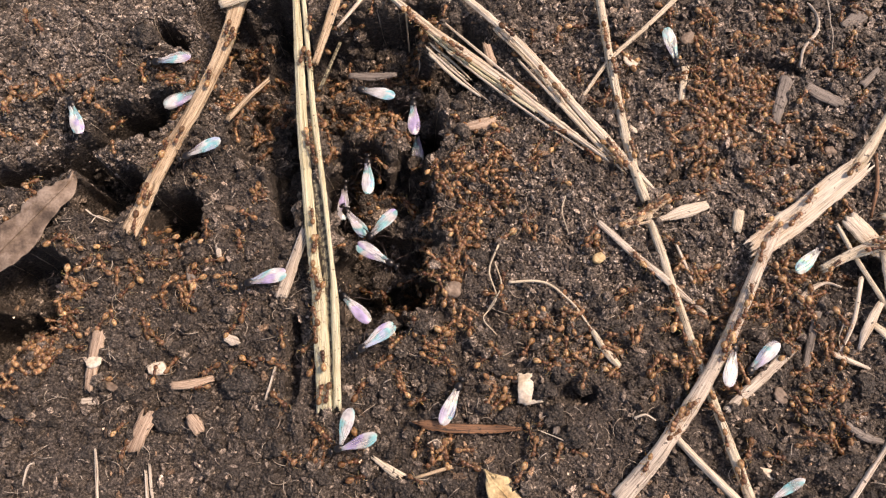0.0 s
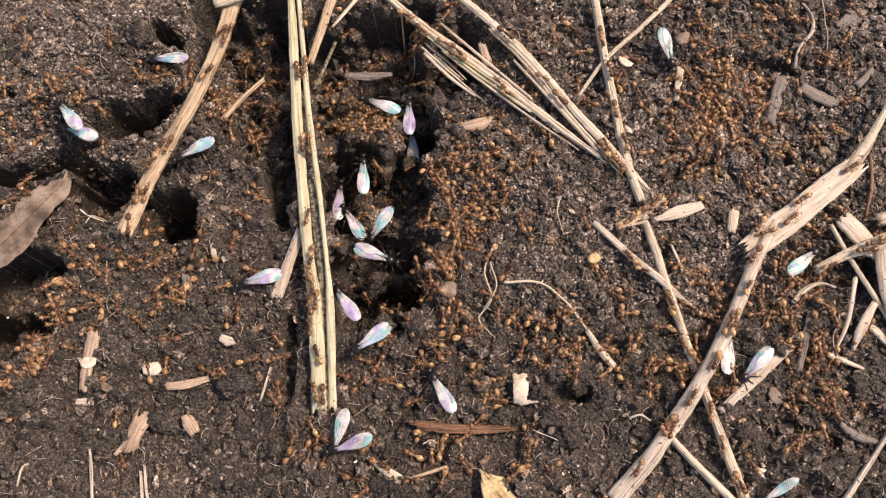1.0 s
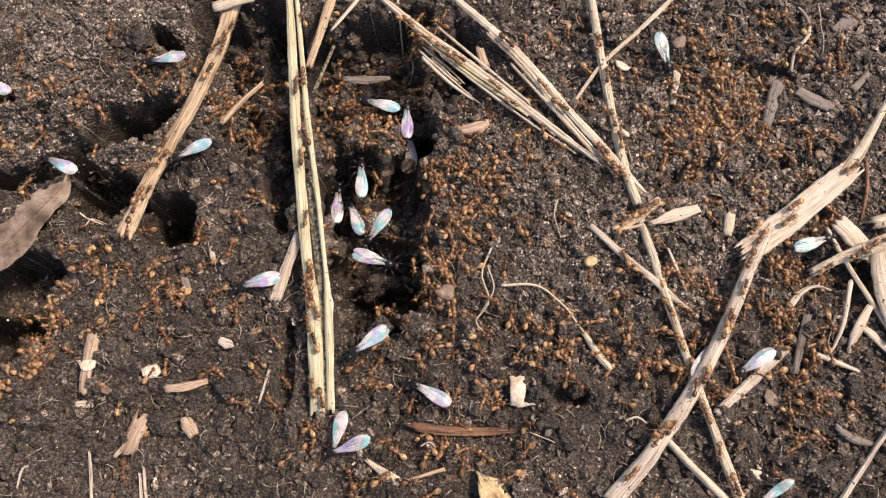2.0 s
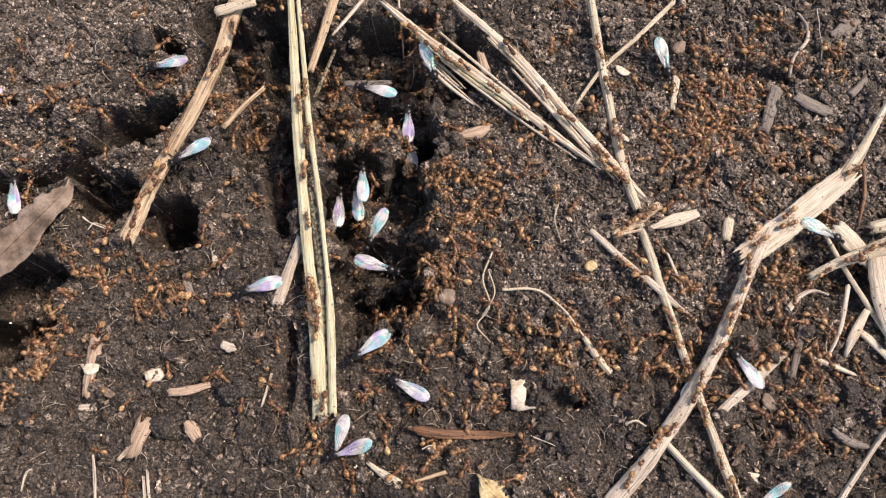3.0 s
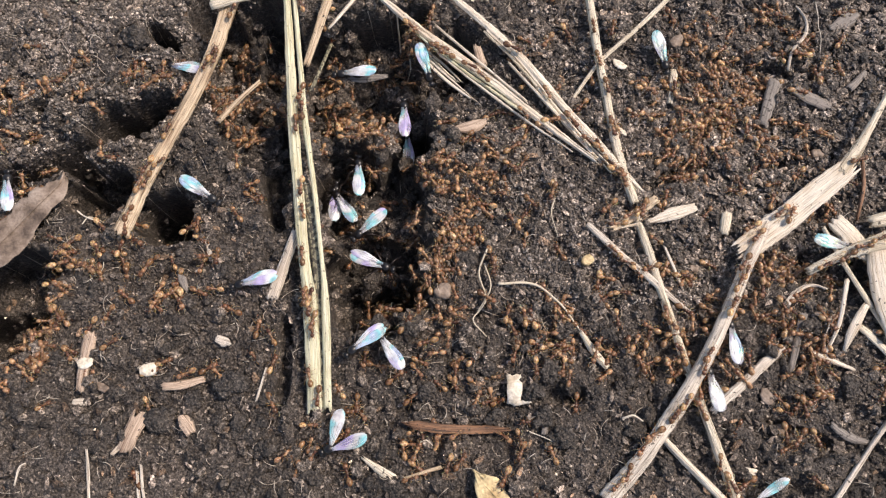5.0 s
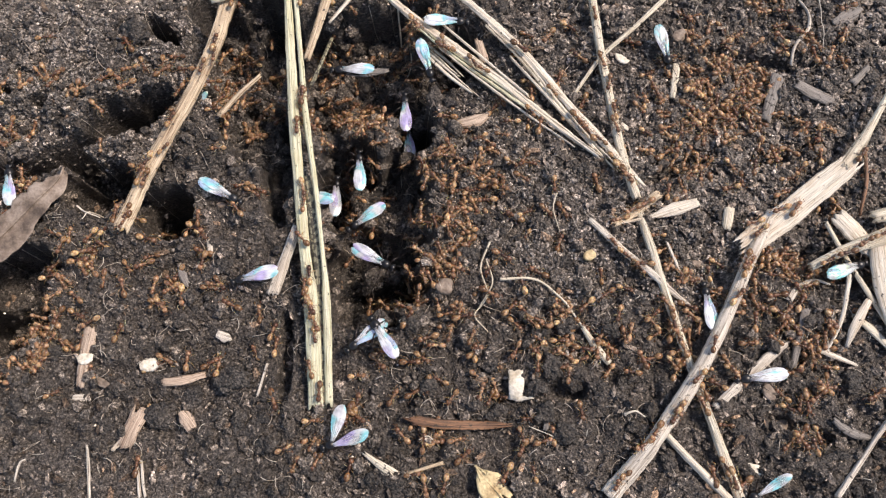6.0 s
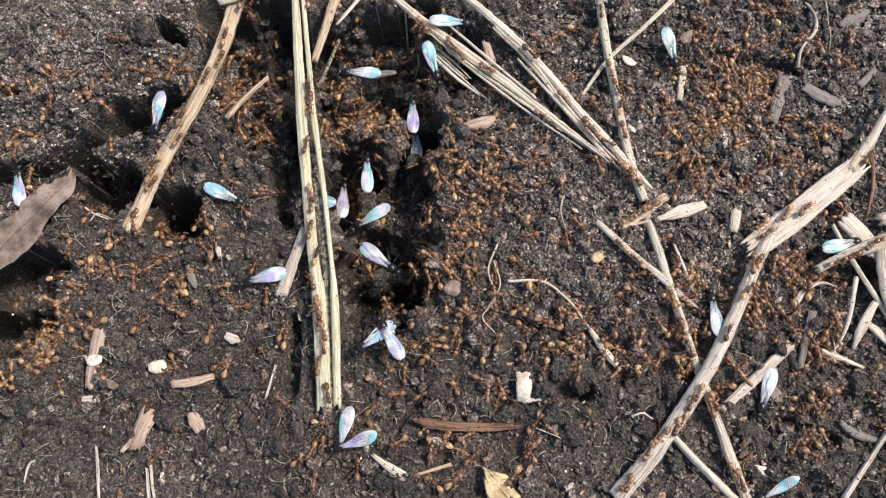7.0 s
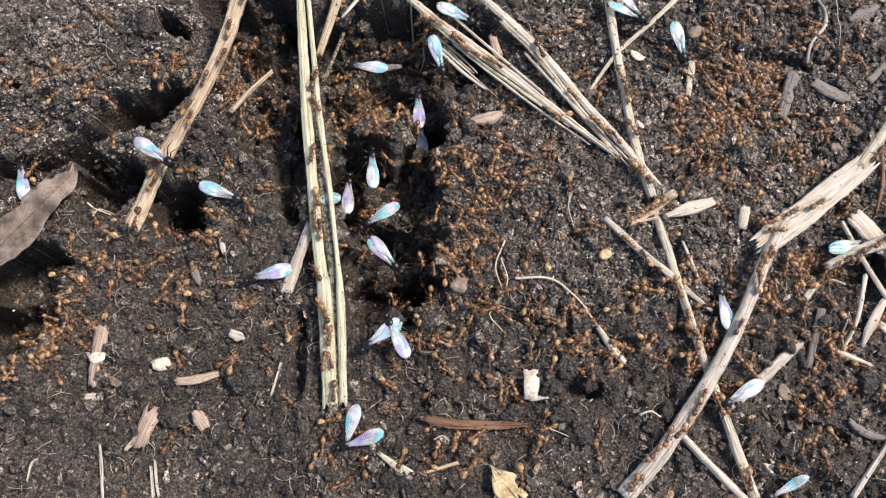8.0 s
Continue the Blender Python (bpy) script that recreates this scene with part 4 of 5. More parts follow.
straw("straw_sliver", "small white straw sliver beside a bark chip", WHITE, 0.3, [(-53.3, -35.7, 1.0, 0.74), (-51.4, -33.7, 1.1, 0.93)], 43)
straw("dark_stick", "cracked reddish-brown stick on soil", BARK, 0.9, [(-6.7, -30.4, -0.1, 0.7), (-3.1, -31.0, 1.2, 1.5), (1.5, -31.5, 1.1, 1.6), (7.1, -31.6, 0.5, 1.4), (12.2, -31.5, 1.0, 0.6)], 44, fray=1.8, ridge=0.55, edge=0.09)
straw("bark_chip", "small tan bark shaving on soil", WOOD, 0.5, [(-46.4, -24.8, 1.4, 1.33), (-42.9, -24.4, 0.9, 1.52), (-39.1, -23.2, -0.1, 1.24)], 45, fray=0.8, edge=0.09)
straw("straw_sliver", "thin upright bleached sliver", GREY, 0.3, [(-57.0, -34.6, 1.7, 0.34), (-56.9, -38.2, 0.2, 0.58), (-56.2, -43.3, 0.0, 0.52)], 46)
straw("straw_sliver", "thin pale sliver in loose soil", GREY, 0.3, [(-48.6, -37.1, 0.2, 0.40), (-47.9, -40.8, 0.4, 0.48), (-47.4, -43.0, 0.1, 0.48)], 47)
straw("straw_sliver", "thin pale sliver in loose soil", GREY, 0.3, [(-49.2, -38.0, 0.1, 0.46), (-48.4, -43.0, 0.0, 0.64)], 48)
straw("straw_sliver", "short bent white sliver", GREY, 0.25, [(-66.4, -36.9, 1.0, 0.30), (-67.5, -37.6, 1.2, 0.36), (-68.1, -40.6, 0.8, 0.30)], 49)
straw("straw_shred", "tan torn straw shred beside a winged ant", STRAW, 0.35, [(-12.9, -35.7, 0.6, 0.65), (-10.5, -37.4, 0.8, 1.11), (-7.1, -39.5, 1.5, 1.66)], 50, fray=1.0)
straw("grass_straw", "thin tan grass stem on soil", TAN, 0.35, [(-5.6, -39.2, 1.4, 0.46), (0.6, -37.4, 0.7, 0.65)], 51)
straw("straw_sliver", "thin pale fibre on soil", GREY, 0.2, [(-28.9, -21.3, 0.7, 0.38), (-30.3, -27.2, 1.2, 0.47)], 52)
straw("bark_chip", "dark grey bark chip on soil", CHIP, 0.5, [(62.0, 31.3, 0.9, 2.33), (60.3, 26.8, 0.7, 2.31), (58.6, 21.8, 0.4, 1.56)], 53, fray=1.0, edge=0.09)
straw("bark_chip", "flat grey bark chip on soil", CHIP, 0.5, [(64.3, 29.3, 0.8, 1.90), (67.8, 27.8, 0.1, 2.52), (71.8, 25.9, 0.3, 1.88)], 54, fray=1.0, edge=0.09)
straw("bark_chip", "small reddish bark chip in frayed straw", WOOD, 0.5, [(6.6, 37.9, 2.0, 1.50), (8.1, 33.5, 0.3, 1.91)], 55, fray=0.8, edge=0.09)
straw("bark_chip", "brown bark chip at the nest rim", WOOD, 0.5, [(1.7, 21.2, 0.7, 1.04), (5.8, 21.8, 0.9, 2.29), (8.8, 23.4, 0.4, 1.04)], 56, fray=0.8, edge=0.09)
straw("bark_chip", "dark bark sliver in the hollow", CHIP, 0.4, [(-19.0, 33.0, -1.6, 1.06), (-14.3, 32.8, -1.6, 1.69), (-9.8, 33.4, -1.8, 0.85)], 57, edge=0.09)
straw("straw_fragment", "short cut tan straw piece on soil", STRAW, 0.6, [(50.3, 5.5, 1.1, 1.71), (49.5, 1.4, 0.6, 1.70)], 58, fray=0.3)
straw("straw_sliver", "thin dark sliver on soil", CHIP, 0.35, [(17.9, -27.8, 1.0, 0.94), (17.0, -32.6, 1.6, 1.12)], 59)
straw("straw_sliver", "pale root-like sliver with a woody tip", STRAW, 0.5, [(23.6, -15.4, 1.6, 0.77), (25.8, -19.0, 1.5, 1.35), (28.2, -21.7, 0.7, 1.05)], 60)
straw("grass_straw", "thin grey twig on soil", GREY, 0.4, [(67.3, 46.6, 1.0, 0.45), (68.9, 43.6, 0.8, 0.55), (68.2, 40.2, 0.6, 0.66), (65.4, 36.8, 0.5, 0.6), (64.4, 32.9, 0.5, 0.5)], 61)
straw("bark_chip", "small grey bark chip on soil", CHIP, 0.4, [(79.4, 33.3, 0.2, 1.27), (75.1, 29.3, 0.7, 1.47)], 62, edge=0.09)
straw("straw_fragment", "tan upright straw fragment among ants", STRAW, 0.5, [(43.6, 33.8, 0.5, 1.49), (42.0, 26.1, 0.9, 1.05)], 63)
straw("bark_chip", "dull brown bark sliver on soil", CHIP, 0.4, [(63.6, -30.6, 1.7, 0.94), (66.5, -32.6, 1.1, 1.50), (70.8, -33.7, -0.2, 0.93)], 64, edge=0.09)
bundle = tagged(new("husk_scrap"), "white bent papery husk scrap on soil", "plant fragment")
part("sheet", stem([(12.4, -22.5, 0.8, 2.48), (12.4, -25.5, 1.3, 2.66), (12.2, -27.8, 0.0, 2.36)], 0.25, 204, 0.4), HUSK, bundle)
part("fold", stem([(12.1, -27.5, 0.2, 0.85), (15.2, -27.0, 1.3, 0.66)], 0.3, 205, 0.3), HUSK, bundle)
settle(bundle, 12.2, -27.8, 0.0)
bundle = tagged(new("dry_leaf"), "dry grey-brown torn leaf beside a crack", "leaf")
part("blade", stem([(-80.1, -4.7, 0.5, 4.20), (-76.8, -0.9, 1.2, 6.40), (-73.2, 3.2, 2.0, 6.60), (-69.6, 6.8, 2.2, 5.60), (-67.3, 9.9, 2.2, 3.60), (-66.8, 13.0, 1.6, 0.70)], 0.18, 207, 2.2, wave=0.35, cols=15, edge=0.13), LEAF, bundle)
part("midrib", stem([(-80.1, -4.7, 0.75, 0.35), (-76.8, -0.9, 1.45, 0.35), (-73.2, 3.2, 2.25, 0.35), (-69.6, 6.8, 2.45, 0.35), (-67.3, 9.9, 2.45, 0.35), (-66.8, 13.0, 1.85, 0.35)], 0.3, 207, 0.3, wave=0.35, cols=5), LEAF, bundle)
settle(bundle, -76.8, -0.9, 1.2)
bundle = tagged(new("dry_leaf"), "pale yellow torn dry leaf on soil", "leaf")
part("blade", stem([(5.4, -37.8, 0.5, 0.74), (6.6, -39.5, 1.0, 3.14), (8.6, -41.6, 0.9, 4.59), (10.5, -43.7, 2.1, 3.66)], 0.25, 208, 2.0, wave=0.2, cols=15, edge=0.07), CREAM, bundle)
part("midrib", stem([(5.4, -37.8, 0.75, 0.35), (6.6, -39.5, 1.25, 0.35), (8.6, -41.6, 1.15, 0.35), (10.5, -43.7, 2.35, 0.35)], 0.3, 208, 0.3, wave=0.2, cols=5), CREAM, bundle)
settle(bundle, 6.6, -39.5, 1.0)
flake("seed_husk", "creamy white seed husk on soil", HUSK, -48.3, -21.7, 3.4, 2.7, 20, 201, thick=0.9, corners=9)
flake("husk_flake", "pale papery husk flake on a wood splint", HUSK, -59.0, -20.9, 2.9, 1.9, 20, 202, thick=0.3, lift=1.7)
flake("bark_crumb", "brown crumbled bark piece on soil", WOOD, -41.4, -31.0, 3.8, 2.3, -50, 203, thick=0.9)
flake("seed_husk", "small cream seed husk on soil", CREAM, 25.1, -3.6, 2.2, 1.9, 40, 205, thick=0.8, corners=13)
flake("crumb", "beige crumb of dry plant matter", LEAF, 0.6, -8.7, 3.5, 2.7, 0, 206, thick=1.3)
flake("husk_flake", "pale broken husk flake on soil", HUSK, 50.7, -38.6, 3.0, 2.2, -20, 209)
flake("bark_flake", "round brown bark flake on soil", LEAF, 56.1, -31.7, 3.2, 3.0, 0, 210, thick=0.4)
flake("bark_flake", "small brown bark flake on soil", LEAF, 54.1, -26.2, 3.0, 1.9, -60, 211, thick=0.4)
flake("bark_flake", "small tan bark flake on soil", LEAF, -56.3, -24.7, 3.4, 1.7, -25, 212, thick=0.4)
flake("bark_flake", "thin grey bark flake on soil", GREY, -59.7, -27.1, 3.4, 1.3, 0, 213)
flake("bark_flake", "grey bark flake among soil crumbs", CHIP, 75.9, 43.2, 6.5, 2.8, 30, 214, thick=0.4)
flake("crumb", "small tan crumb on soil", LEAF, 44.0, -4.4, 1.8, 1.6, 0, 215, thick=1.0)
flake("crumb", "tan crumb beside straw", LEAF, -38.3, 5.9, 2.6, 1.4, -20, 216, thick=0.7)
flake("bark_flake", "pale brown bark flake on soil", GREY, -36.5, -17.1, 2.9, 2.1, -20, 217, thick=0.5)
flake("husk_flake", "small white husk flake on soil", HUSK, 33.1, 33.9, 3.6, 1.5, -35, 218, lift=0.8)
flake("husk_flake", "tiny white husk flake against straw", HUSK, 32.8, 20.6, 1.9, 1.2, -40, 219, lift=0.8)
flake("crumb", "tan crumb among winged ant", LEAF, 43.9, 38.6, 3.2, 2.6, 60, 220, thick=0.9)
flake("crumb", "pale tan crumb on soil", LEAF, 67.8, 16.8, 2.3, 1.9, 0, 221, thick=0.8)
flake("bark_flake", "grey bark flake on soil", CHIP, -43.8, -7.2, 3.9, 1.6, -60, 222, thick=0.5)
flake("bark_flake", "grey weathered flake on soil", GREY, -39.8, -2.0, 3.4, 1.0, -80, 223)
thread("rootlet", "thin curving tan rootlet on soil", STRAW, [(9.9, -7.6, 0.7), (15.7, -7.6, 0.9), (19.5, -10.3, 0.9), (23.0, -14.5, 0.9), (25.5, -18.4, 0.9)], 0.26)
thread("rootlet", "thin looped tan rootlet on soil", STRAW, [(8.3, -1.1, 0.8), (6.7, -5.5, 0.9), (7.8, -10.2, 0.8), (5.6, -13.6, 0.8), (7.9, -16.4, 0.5)], 0.17)
thread("rootlet", "thin tan rootlet fork on soil", STRAW, [(7.7, -4.2, 0.8), (8.6, -8.3, 0.9), (6.4, -12.1, 0.6)], 0.15)
thread("rootlet", "thin pale rootlet on soil", STRAW, [(20.1, 7.7, 0.6), (19.4, 4.9, 0.9), (20.5, 0.9, 0.6)], 0.12)
thread("rootlet", "thin hanging yellow rootlet", STRAW, [(-8.6, 49.0, 0.9), (-8.0, 40.5, 0.9), (-8.8, 39.4, 0.9)], 0.2)
thread("rootlet", "thin drooping yellow rootlet", STRAW, [(-6.1, 40.4, 0.9), (-5.9, 36.5, 0.9), (-7.6, 37.0, 0.6), (-9.0, 39.5, 0.6)], 0.13)
thread("rootlet", "white curled rootlet on soil", WHITE, [(29.6, -29.9, 0.6), (31.3, -29.4, 0.9), (32.9, -30.3, 0.7)], 0.2)
thread("rootlet", "white forked rootlet on soil", WHITE, [(-64.0, 5.9, 0.6), (-62.3, 4.7, 0.9), (-59.6, 3.7, 0.6)], 0.18)
thread("rootlet", "white rootlet tip on soil", WHITE, [(-61.2, 5.7, 0.6), (-62.5, 3.3, 0.7)], 0.15)
thread("rootlet", "thin grey rootlet on soil", GREY, [(71.0, 47.1, 0.7), (70.9, 42.3, 0.9), (70.3, 36.1, 0.6)], 0.1)
thread("rootlet", "thin white fibre on soil", WHITE, [(14.6, -31.9, 0.6), (17.7, -33.2, 0.8), (20.0, -34.6, 0.5)], 0.1)
thread("rootlet", "thin brown rootlet on soil", BARK, [(1.6, 1.1, 0.6), (2.8, -3.1, 0.8), (2.2, -6.2, 0.5)], 0.1)
thread("rootlet", "thin pale fibre curl on soil", WHITE, [(-3.6, -33.9, 0.6), (-2.2, -33.3, 0.9), (-1.1, -34.1, 0.6)], 0.12)
thread("rootlet", "thin grey fibre on soil", GREY, [(65.6, -20.6, 0.6), (64.8, -16.9, 0.9), (65.9, -13.0, 0.9)], 0.12)

# soil clods: x, y, radius
CLODS_A = [
    (-34.6, -24.3, 2.47),
    (-36.7, -4.8, 1.68),
    (18.4, -22.1, 1.72),
    (22, -24.4, 1.9),
    (16.9, -29.6, 1.88),
    (34.1, -29.6, 1.6),
    (15.7, -25.5, 1.52),
    (-46.2, -29.9, 2.26),
    (-33.2, -31, 1.88),
    (-69.3, -28.5, 1.51),
    (31.9, -31.9, 1.69),
    (4.8, -3.2, 1.98),
    (5.7, 3.7, 1.41),
    (9.1, -29.6, 1.69),
    (-5.2, -15, 1.55),
    (-15.2, -12.9, 2.14),
    (21.3, -15.1, 1.55),
    (28.3, -16.1, 1.35),
    (41.8, -24.5, 1.52),
]
CLODS_B = [
    (68.3, -24.5, 1.71),
    (59.8, -28.2, 1.51),
    (31.1, -24.5, 1.71),
    (26.1, -25.5, 1.52),
    (-37.8, -21.6, 1.34),
    (-64.2, -19.9, 1.34),
    (-55.9, 38.3, 1.93),
    (-58.9, -8.2, 1.57),
    (48.2, -31.9, 1.5),
    (20.1, -32.8, 1.68),
    (-2.2, -25.5, 1.52),
    (8.2, -21.7, 1.43),
    (-41, -26.8, 1.33),
    (-28.2, -34.6, 1.68),
    (-20.7, -39.1, 1.48),
    (36.2, -37.2, 1.3),
    (62.1, -37.2, 1.48),
    (24.8, -10.8, 1.37),
    (21.2, -4.4, 1.19),
    (39.1, -0.3, 1.2),
]


def clods():
    for i, (x, y, r) in enumerate(CLODS_A + CLODS_B):
        co, tr = lump(700 + i, 4)
        ob = new("soil_clod", big_mesh("soil_clod", co * r * MM, tr, CLOD))
        ob.matrix_basis = pose(x * MM, y * MM, (level(x, y) + 0.1 * r) * MM, 0, 0, 57 * i)
        tagged(ob, "rounded dark clod of soil lying on the ground", "clod", "soil clods")


clods()
fibres(900, 8)


# ---- ants ----
# gathering places of the workers: x, y, half length, half width, how many
ANTS_HEAP = [
    (50.5, 21.5, 9.3, 7.3, 21),
    (52.9, 28.9, 9.5, 6.3, 10),
    (47.8, 12.9, 9.2, 3.7, 8),
    (41.5, 28.2, 7.4, 5.3, 6),
    (19, 42.4, 8.6, 5.4, 5),
    (23, 32.2, 5.3, 4.2, 2),
    (35.6, 33.9, 6.4, 6.4, 5),
    (46.8, 42, 6.5, 4.3, 5),
    (59.7, 39, 7.5, 6.4, 6),
    (69.5, 31.8, 7.4, 5.3, 5),
    (77.2, 44.5, 6.5, 4.3, 2),
]
ANTS_MOUND = [
    (5.7, 9.3, 8.1, 10.2, 22),
    (11.9, 17.6, 8.3, 5.2, 6),
    (0.6, -4.1, 4.9, 6.9, 10),
    (6.4, -12.1, 6.8, 5.8, 6),
    (18, -13.1, 7.8, 4.9, 10),
    (19.4, 0.8, 8, 5, 6),
    (26.4, -19.8, 3.8, 2.4, 4),
    (-6.9, 14.3, 2.5, 6.1, 4),
    (31.4, -12.3, 5.8, 7.8, 5),
    (18.6, -21.8, 4.8, 2.9, 4),
    (10.1, -29.1, 7.5, 2.8, 3),
]
ANTS_NEST = [
    (-15.3, 26.1, 5.7, 3.7, 10),
    (-23.2, 22.4, 3.6, 6.2, 5),
    (-34.9, 31.9, 5.8, 7.4, 7),
    (-38.7, 45.8, 5.4, 6.5, 5),
    (-16.5, 45, 8.6, 4.8, 6),
    (-4.7, 41.8, 5.4, 4.8, 5),
    (-9.9, -6, 4.9, 3.4, 5),
    (-13.6, 10.9, 4.6, 5.1, 5),
    (-2.3, -17.9, 6.7, 4.8, 7),
    (-8.9, -23.5, 4.3, 5.2, 5),
    (4.4, -23.6, 5.7, 4.8, 3),
]
ANTS_CRUST = [
    (-50.7, -2.2, 7.9, 4, 13),
    (-40.9, -0.2, 6, 4, 5),
    (-64.7, -5, 4.4, 5.9, 11),
    (-63.4, -12.6, 2.1, 4.4, 3),
    (-69.1, -18.2, 5.3, 1.5, 6),
    (-46.8, -12.1, 8.8, 4.4, 6),
    (-81.4, -19.1, 3.4, 4.8, 5),
    (-60.4, 29.4, 8.4, 3.7, 6),
    (-74.9, 23.4, 5.2, 4.2, 4),
    (-50.1, 30.5, 4.8, 3.7, 5),
    (-73.6, 8.6, 4.6, 3.5, 5),
    (-39.2, -12.1, 4.9, 4.9, 4),
    (-32.2, -17.8, 4.8, 4.3, 4),
    (-36.6, 9.2, 7.1, 4.6, 5),
]
ANTS_LITTER = [
    (-2.2, -36.4, 4.6, 2.8, 6),
    (-17.2, -34.6, 4.7, 3.3, 5),
    (16.2, -37.3, 7.4, 3.7, 5),
    (37.9, -19.8, 3.4, 6.7, 6),
    (45.8, -15.1, 3.4, 5.3, 6),
    (54.2, -12, 4.9, 4.9, 8),
    (59.7, -12.1, 4.4, 5.4, 6),
    (63.3, -19.7, 5.8, 4.8, 8),
    (56.6, -25.4, 4.7, 4.7, 5),
    (48.1, -27.4, 4.3, 5.2, 3),
    (60.9, -31.9, 5.6, 4.7, 4),
    (50.5, -37.3, 4.6, 3.2, 3),
    (70.6, -3.3, 4.5, 3.5, 4),
    (58.8, -5.1, 3.5, 3.5, 5),
    (-60.5, -19.8, 4.8, 4.8, 2),
    (-43.2, -23.1, 3.8, 1.9, 2),
    (-55.9, -32.8, 11.2, 5.6, 2),
]
ANTS_LOOSE = [
    (-37, -16, 27.1, 13.5, 16),
    (51.7, 4.1, 20.1, 23.1, 26),
    (22.6, 27.8, 24.2, 13.7, 16),
    (-60.2, 25.2, 22.8, 17.6, 12),
    (11.1, -24.5, 26.6, 10.5, 14),
    (61.2, -25.4, 11.4, 12.3, 14),
    (-16.3, 39.9, 13.8, 9.6, 10),
]
# thick clusters in the nest, on its rim and round the litter
CROWDS = [
    (-38.8, 36.4, 5.7, 6.6, 22),
    (-34.8, 24.9, 5.7, 3.8, 18),
    (-43.5, 42.4, 2.8, 3.8, 8),
    (-19.5, 35.2, 4.7, 4.7, 14),
    (-13.2, 37.6, 5.7, 3.8, 18),
    (-15.1, 27.2, 4.7, 2.8, 16),
    (-14.9, 22.1, 3.8, 2.4, 14),
    (-19.9, 14.9, 2.4, 5.7, 16),
    (-18.3, 1.1, 2.4, 4.7, 10),
    (-12.6, 13.8, 5.7, 4.7, 10),
    (-4.7, 38.8, 3.8, 3.8, 10),
    (-2.5, 42.4, 4.7, 3.8, 10),
    (0.7, 11.7, 5.7, 4.7, 22),
    (1.6, 2.1, 5.2, 4.7, 18),
    (-0.4, -6.0, 4.7, 3.8, 16),
    (-2.3, -12.0, 5.7, 3.8, 12),
    (-8.1, -12.0, 4.7, 3.8, 8),
    (7.7, 8.4, 4.7, 5.7, 10),
    (17.2, -13.0, 4.7, 2.8, 8),
    (25.5, -20.7, 4.7, 2.8, 8),
    (50.0, 28.3, 6.6, 5.7, 26),
    (53.3, 18.2, 6.6, 4.7, 20),
    (47.7, 37.6, 4.7, 3.8, 10),
    (45.5, -12.0, 4.7, 4.7, 10),
    (62.5, -8.0, 6.6, 4.7, 16),
    (70.0, 4.2, 4.7, 3.8, 8),
    (59.4, -17.8, 5.7, 4.7, 8),
    (40.0, -19.8, 4.7, 4.7, 8),
    (-69.5, -19.8, 5.7, 3.8, 14),
    (-72.6, -24.5, 2.8, 2.8, 6),
    (-65.9, -10.0, 4.7, 4.7, 9),
    (-44.2, -12.0, 5.7, 3.8, 4),
    (-67.6, 28.3, 5.7, 2.8, 8),
    (-62.8, 22.6, 3.8, 1.9, 6),
    (-77.5, 23.8, 2.8, 3.8, 5),
    (-47.7, 28.3, 2.8, 3.8, 6),
    (-3.1, -35.5, 4.7, 2.8, 6),
    (-23.5, -37.3, 3.8, 2.8, 5),
    (8.2, -25.4, 3.8, 3.8, 4),
    (46.4, 22.6, 5.7, 4.7, 14),
    (59.5, 28.3, 4.7, 3.8, 8),
    (63.8, 20.4, 5.7, 3.8, 8),
    (58.8, 42.4, 5.7, 3.8, 8),
    (70.0, 36.4, 5.7, 3.8, 6),
    (44.5, 11.7, 4.7, 2.8, 6),
    (35.9, 20.4, 4.7, 3.8, 5),
]
STRAW_TRAILS = [
    ([(-37.9, 44.5, 6.2), (-41.9, 30.8, 5.2), (-50.7, 11.6, 3.9), (-54.1, 1.8, 3.3)], 11, 0.9),
    ([(-26.6, 45.8, 5.0), (-25.7, 28.1, 5.1), (-23.6, 7.9, 4.7), (-21.6, -12.5, 3.2), (-20.1, -28.3, 1.7)], 16, 1.2),
    ([(-9.9, 45.2, 4.1), (-2.5, 38.2, 4.0), (8.9, 29.1, 3.4), (17.9, 21.8, 3.0)], 8, 0.6),
    ([(7.8, 41.1, 3.8), (15.1, 33.2, 3.4), (22.1, 24.0, 3.0), (29.8, 15.0, 2.6), (34.9, 8.1, 2.6)], 8, 0.6),
    ([(28.0, 45.1, 3.4), (29.1, 33.6, 3.1), (30.7, 20.9, 2.7), (33.4, 8.1, 2.6)], 5, 0.6),
]
STALK_TRAILS = [
    ([(35.0, 0.5, 2.1), (36.6, -7.3, 3.7), (40.5, -20.0, 2.1), (43.1, -29.7, 2.8), (45.9, -40.6, 3.3)], 9, 0.6),
    ([(53.5, 1.3, 2.9), (62.8, 8.1, 3.5), (73.2, 14.9, 4.3)], 5, 2.0),
    ([(53.8, -1.0, 4.0), (51.0, -6.0, 4.4), (46.0, -15.6, 4.6), (39.6, -26.1, 4.2), (33.2, -34.6, 3.4), (27.5, -41.5, 2.9)], 13, 0.9),
    ([(63.1, -5.3, 3.5), (67.9, -3.0, 4.1), (74.6, -0.7, 4.8)], 4, 0.6),
    ([(26.1, 1.8, 2.9), (31.6, -3.6, 3.2), (37.0, -8.5, 3.4)], 3, 0.6),
    ([(30.4, 2.4, 3.6), (37.3, 7.0, 2.8)], 3, 0.6),
]


def footing(x, y):
    return max(level(x + dx, y + dy) for dx in (-0.9, 0, 0.9) for dy in (-0.9, 0, 0.9))


